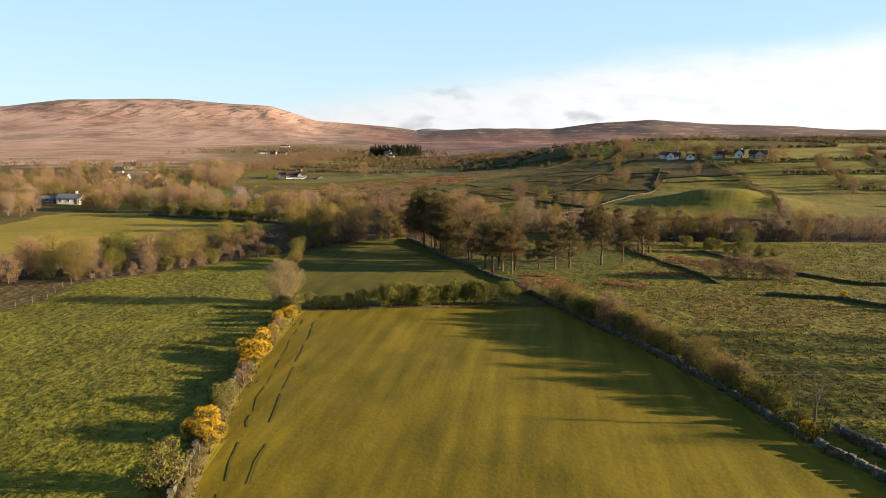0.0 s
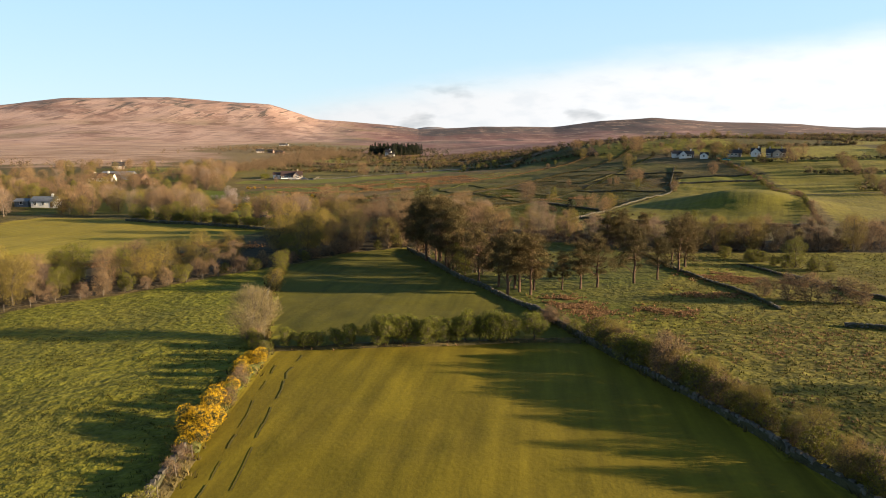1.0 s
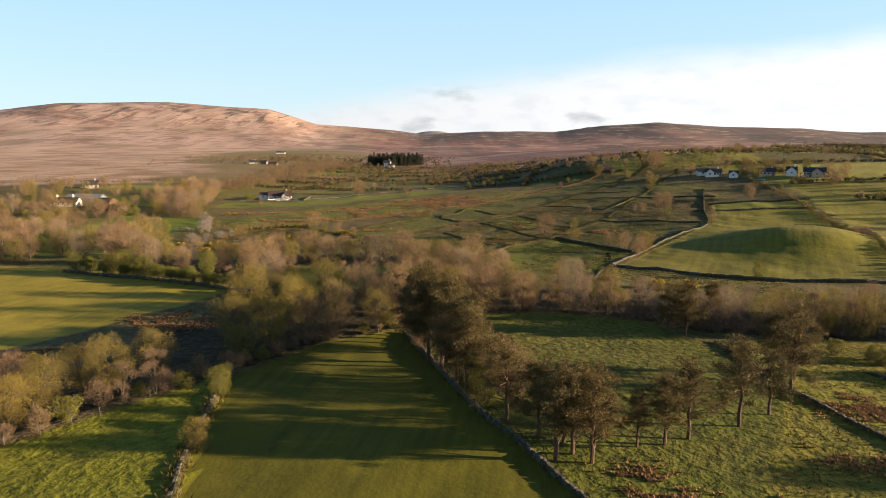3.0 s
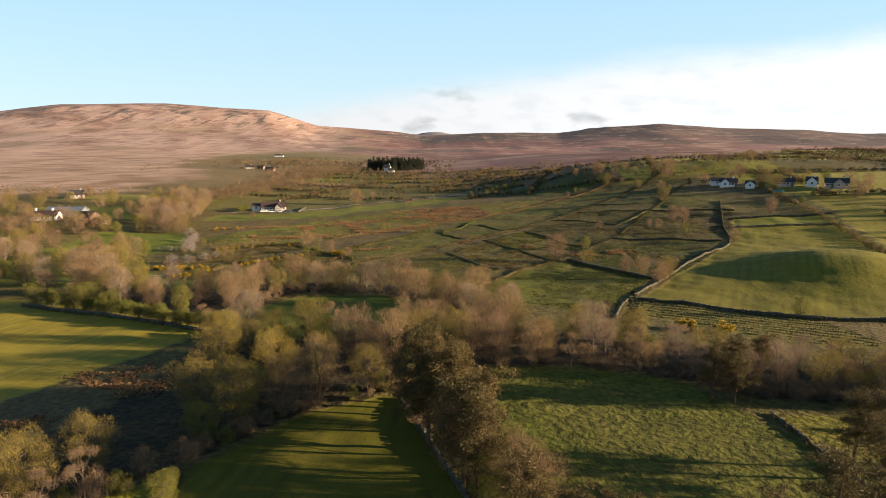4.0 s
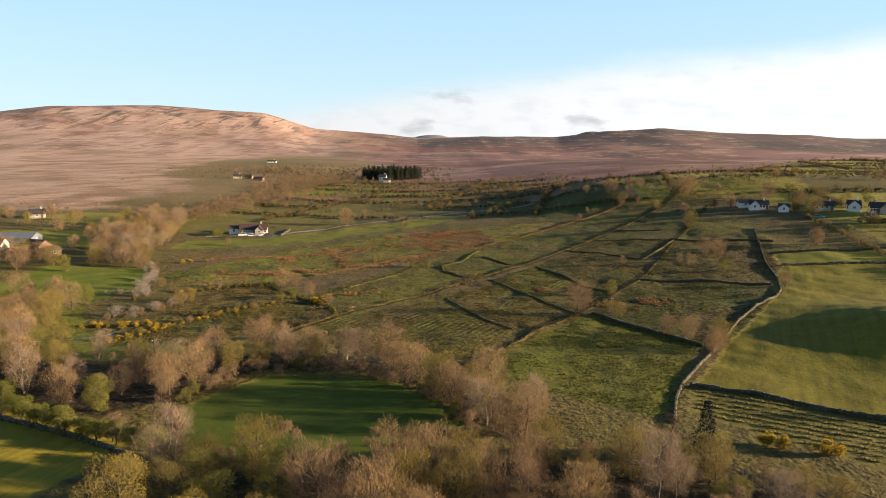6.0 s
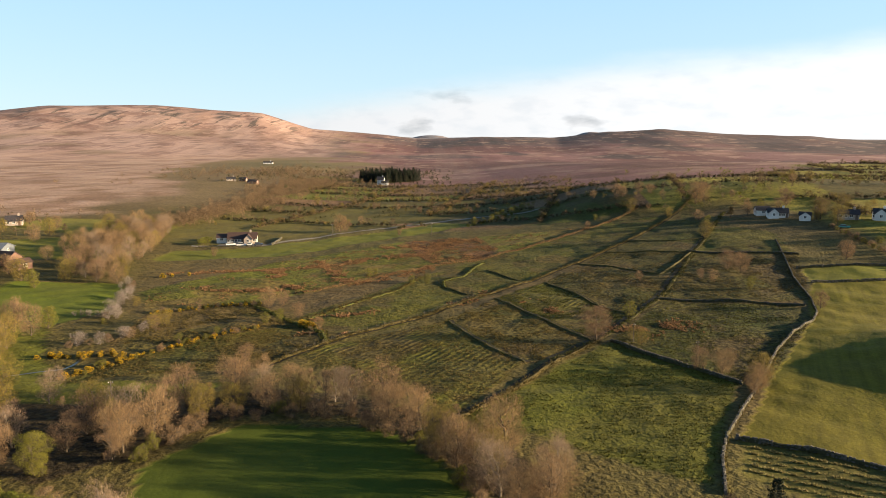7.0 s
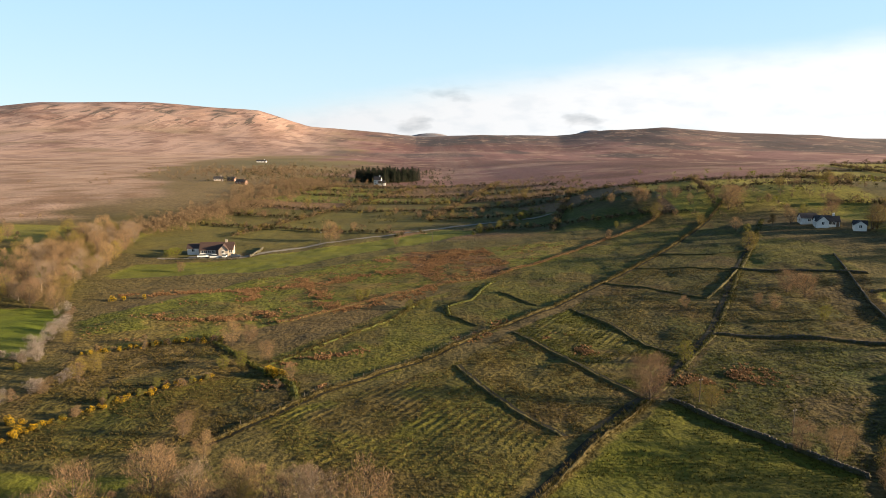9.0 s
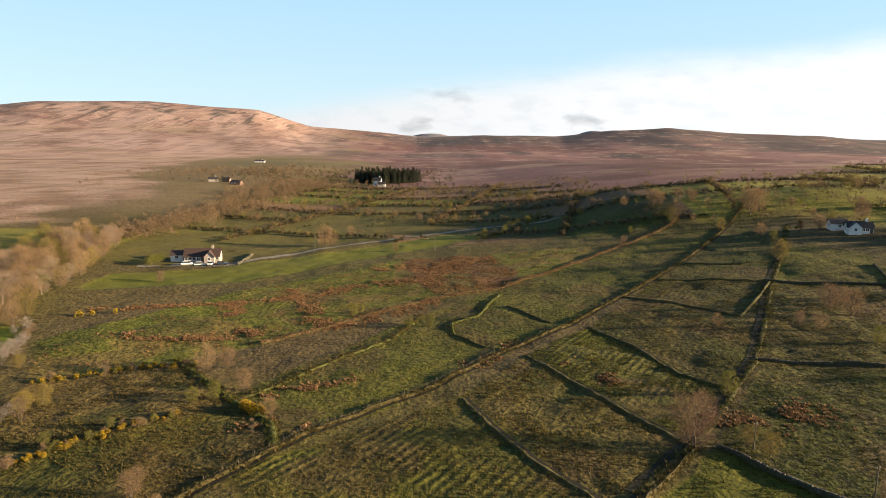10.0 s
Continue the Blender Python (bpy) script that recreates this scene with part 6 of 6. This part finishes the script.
# farm with the long tin shed
house(-180, 376, 4, 12, 6.0, 2.1, 4.2, RENDERED, TILE, "low white farmhouse with a brown tiled roof", 5, None, 2)
house(-178, 389, 4, 16, 9, 2.3, 4.0, TIN, TIN, "long grey tin-roofed farm shed", 0, None, 0, 0, "barn")
house(-161, 374, -18, 8, 6, 2.5, 4.6, BRICK, TILE, "low brick farm building with dark roof", 2, None, 0, 0, "outbuilding")
house(-150, 371, 60, 5, 4, 2.3, 3.6, BRICK, TILE, "small red brick shed by the farm", 1, None, 0, 0, "outbuilding")
house(-212, 465, 25, 7, 5.5, 2.3, 4.6, CREAM, SLATE, "cream cottage with a slate roof below the moor", 3, None, 1)
# white cottage by the sheep pasture
house(-150.5, 273.5, 2, 9.0, 5, 2.4, 3.9, RENDERED, TIN, "long low white cottage by the sheep pasture", 3, None, 1)
house(-159, 274, 2, 5.0, 4, 2.1, 2.9, TIN, TIN, "low grey shed beside the white cottage", 1, None, 0, 0, "outbuilding")
# the white house under the spruces
house(-67, 835, -6, 7, 6, 5.0, 8.0, RENDERED, SLATE, "tall white house under dark spruces", 2, None, 1)
house(-62, 826, 0, 7, 5, 2.6, 4.4, RENDERED, SLATE, "white outbuilding below the tall house", 1, None, 0, 0, "outbuilding")
# the houses on the rise
house(148.5, 443, -18, 8.5, 5.5, 2.3, 4.2, RENDERED, SLATE, "white bungalow with front gable and slate roof", 3, (-4.0, 0.2, 1.6, 2.3, 4.2), 1, 0.2)
house(155.5, 433, -25, 4.4, 4.5, 2.1, 3.6, RENDERED, SLATE, "white garage with slate roof", 1, (-2.1, 2.1, 0.5, 2.1, 3.6), 0, 0.2, "garage")
house(171, 427, -25, 8, 5.5, 2.3, 4.1, CREAM, SLATE, "bungalow with dark roof on the rise", 4, None, 1, 0.3)
house(181, 421, -25, 5, 5.5, 2.4, 4.5, RENDERED, SLATE, "white gabled cottage on the rise", 2, (-2.3, 2.3, 0.8, 2.4, 4.5), 1, 0.3)
house(188, 411, -25, 10, 6, 2.5, 4.6, CREAM, SLATE, "large house with dark roof and dormers", 4, (-1.5, 3.0, 1.6, 2.5, 4.4), 2, 0.3)
house(146, 452, -10, 6, 5, 2.4, 4.0, RENDERED, SLATE, "white shed behind the bungalow", 1, None, 0, 0.2, "outbuilding")
# far farms below the hill
for fx, fy, ft, fl, fw in ((-208, 797, 12, 8, CREAM), (-198, 800, -5, 7, BRICK), (-181, 772, -12, 9, BRICK), (-284, 1240, 4, 15, RENDERED)):
    house(fx, fy, ft, fl, 5.5, 2.3, 4.0, fw, SLATE, "low far farmhouse below the hill", 3, None, 1)


# ---------------------------------------------------------------- cars, poles, drive, water
def car(x, y, turn, paint, label):
    ob = tagged(new("car"), label, "car", "parked cars")
    ob.matrix_basis = pose(x, y, gz(x, y) + 0.12, 0, 0, turn)
    b = bmesh.new()
    bmesh.ops.create_cube(b, size=1, matrix=Matrix.Translation((0, 0, 0.62)) @ Matrix.Diagonal((4.2, 1.75, 0.62, 1)))
    bmesh.ops.bevel(b, geom=b.edges[:], offset=0.12, segments=2, affect="EDGES")
    me = bpy.data.meshes.new("body")
    b.to_mesh(me)
    b.free()
    me.materials.append(paint)
    part("body", me, None, ob)
    g = Heap()
    g.add([(-1.7, -0.8, 0.9), (1.2, -0.8, 0.9), (1.2, 0.8, 0.9), (-1.7, 0.8, 0.9), (-1.35, -0.66, 1.42), (0.45, -0.66, 1.42), (0.45, 0.66, 1.42), (-1.35, 0.66, 1.42)], [(0, 1, 5, 4), (1, 2, 6, 5), (2, 3, 7, 6), (3, 0, 4, 7)])
    part("windscreen", g, GLASS, ob)
    g = Heap()
    g.box((-1.4, -0.68, 1.41), (0.5, 0.68, 1.47))
    part("roof", g, paint, ob)
    for wx in (-1.3, 1.3):
        for wy in (-0.86, 0.72):
            g = Heap()
            g.tube((wx, wy, 0.32), (wx, wy + 0.2, 0.32), 0.32, 0.32, 12)
            part("wheel", g, RUBBER, ob)
    return ob


car(-93.5, 437, 10, CAR_WHITE, "white car parked before the bungalow")
car(-90.0, 438, 95, CAR_WHITE, "white van parked at the bungalow's door")
car(-86.5, 439.0, 20, CAR_DARK, "dark car parked before the bungalow")
car(-98.0, 436.2, 15, CAR_WHITE, "pale car parked by the garden")
car(160, 411, -30, CAR_TEAL, "teal car parked below the houses")


def pole(x, y, high, label):
    ob = tagged(new("utility_pole"), label, "pole", "utility poles")
    ob.matrix_basis = pose(x, y, gz(x, y), 0.8, 0.6, 20)
    h = Heap()
    h.tube((0, 0, -0.4), (0, 0, high), 0.10, 0.07, 8)
    part("post", h, POST, ob)
    h = Heap()
    h.box((-0.42, -0.04, high - 0.42), (0.42, 0.04, high - 0.34))
    arm = part("crossarm", h, POST, ob)
    for s in (-0.34, 0, 0.34):
        h = Heap()
        h.tube((s, 0, high - 0.34), (s, 0, high - 0.22), 0.03, 0.03, 6)
        part("insulator", h, FRAME, arm)


for px, py, ph in ((-60, 246, 6.5), (-120.5, 283.4, 6.5), (41, 290, 4.5), (-9, 470, 6), (51, 276.8, 4.5), (159, 432, 6), (-58, 470, 6), (-163, 372, 6)):
    pole(px, py, ph, "weathered wooden utility pole with a crossarm")


def ribbon(name, label, line, wide, lift, material, cat, gap=2.0):
    hp = Heap()
    pts = pace_out(line, gap) + [(*line[-1], line[-1][0] - line[-2][0], line[-1][1] - line[-2][1])]
    rows = []
    for x, y, dx, dy in pts:
        q = math.hypot(dx, dy)
        for s in (-1, 0, 1):
            qx, qy = x - dy / q * s * wide / 2, y + dx / q * s * wide / 2
            rows.append((qx, qy, gz(qx, qy) + lift))
    hp.add(rows, [(k * 3 + j, k * 3 + j + 1, k * 3 + 4 + j, k * 3 + 3 + j) for k in range(len(pts) - 1) for j in range(2)])
    hp.f = [f[::-1] for f in hp.f]
    return tagged(new(name, hp.mesh(name, material, True)), label, cat, kind="structure")


ribbon("road", "narrow pale farm lane to the bungalow", [(-114, 432), (-100, 434), (-84, 439.5), (-70, 462), (-54, 480), (-41, 492), (-15, 513), (10, 531), (55, 545)], 3.0, 0.09, GRAVEL, "lane")
ribbon("forecourt", "gravel forecourt before the bungalow", [(-104, 437), (-84, 440.5)], 6.0, 0.12, GRAVEL, "yard")
ribbon("water", "dark stream between grassy banks", [(-110, 262), (-90, 266), (-82, 272), (-82, 277), (-83.5, 282)], 0.7, 0.05, WATER, "stream")
stone_wall([(-81, 441), (-80, 452), (-81.5, 463)], 1.0, "pale garden wall beside the bungalow", 25, length=0.9)
stone_wall([(-110, 430), (-98, 431.5), (-84, 435)], 0.6, "low garden wall before the bungalow", 26, length=0.9)
# open ditches along the field banks: flat strips, their shade put into near-black colour
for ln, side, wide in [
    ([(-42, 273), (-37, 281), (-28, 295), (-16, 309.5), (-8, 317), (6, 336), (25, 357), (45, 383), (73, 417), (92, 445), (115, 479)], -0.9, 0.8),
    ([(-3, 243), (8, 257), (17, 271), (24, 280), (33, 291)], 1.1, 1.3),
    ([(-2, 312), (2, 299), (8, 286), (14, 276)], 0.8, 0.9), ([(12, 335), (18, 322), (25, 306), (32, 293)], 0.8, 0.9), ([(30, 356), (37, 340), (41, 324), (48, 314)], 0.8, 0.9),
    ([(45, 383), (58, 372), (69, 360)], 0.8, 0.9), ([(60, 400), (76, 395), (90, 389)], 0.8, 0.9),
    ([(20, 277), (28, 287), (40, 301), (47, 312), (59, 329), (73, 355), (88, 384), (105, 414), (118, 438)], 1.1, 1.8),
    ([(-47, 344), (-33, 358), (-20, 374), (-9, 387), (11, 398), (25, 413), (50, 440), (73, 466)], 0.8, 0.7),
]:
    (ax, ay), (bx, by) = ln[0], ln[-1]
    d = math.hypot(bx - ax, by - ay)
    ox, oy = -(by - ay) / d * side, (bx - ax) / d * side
    ribbon("ditch", "flat dark strip for a wet, shaded ditch beside a field bank", [(p + ox, q + oy) for p, q in ln], wide, 0.07, DITCH, "ditch", 1.2)
rut_rng = np.random.default_rng(77)
for side in (0.0, 1.75):
    y0 = 36.0
    while y0 < 90:
        y1 = y0 + rut_rng.uniform(2.0, 7.0)
        ex = lambda q: float(np.interp(q, [36, 48, 60, 74, 86, 92], [-14.0, -15.4, -16.6, -17.6, -18.2, -18.0])) + side
        ribbon("wheel_track", "dark muddy wheel rut along the field edge", [(ex(y0) + rut_rng.normal() * 0.08, y0), (ex((y0 + y1) / 2) + rut_rng.normal() * 0.12, (y0 + y1) / 2), (ex(y1) + rut_rng.normal() * 0.08, y1)], rut_rng.uniform(0.10, 0.19), 0.035, MUD, "rut", 0.8)
        y0 = y1 + rut_rng.uniform(0.3, 4.0)
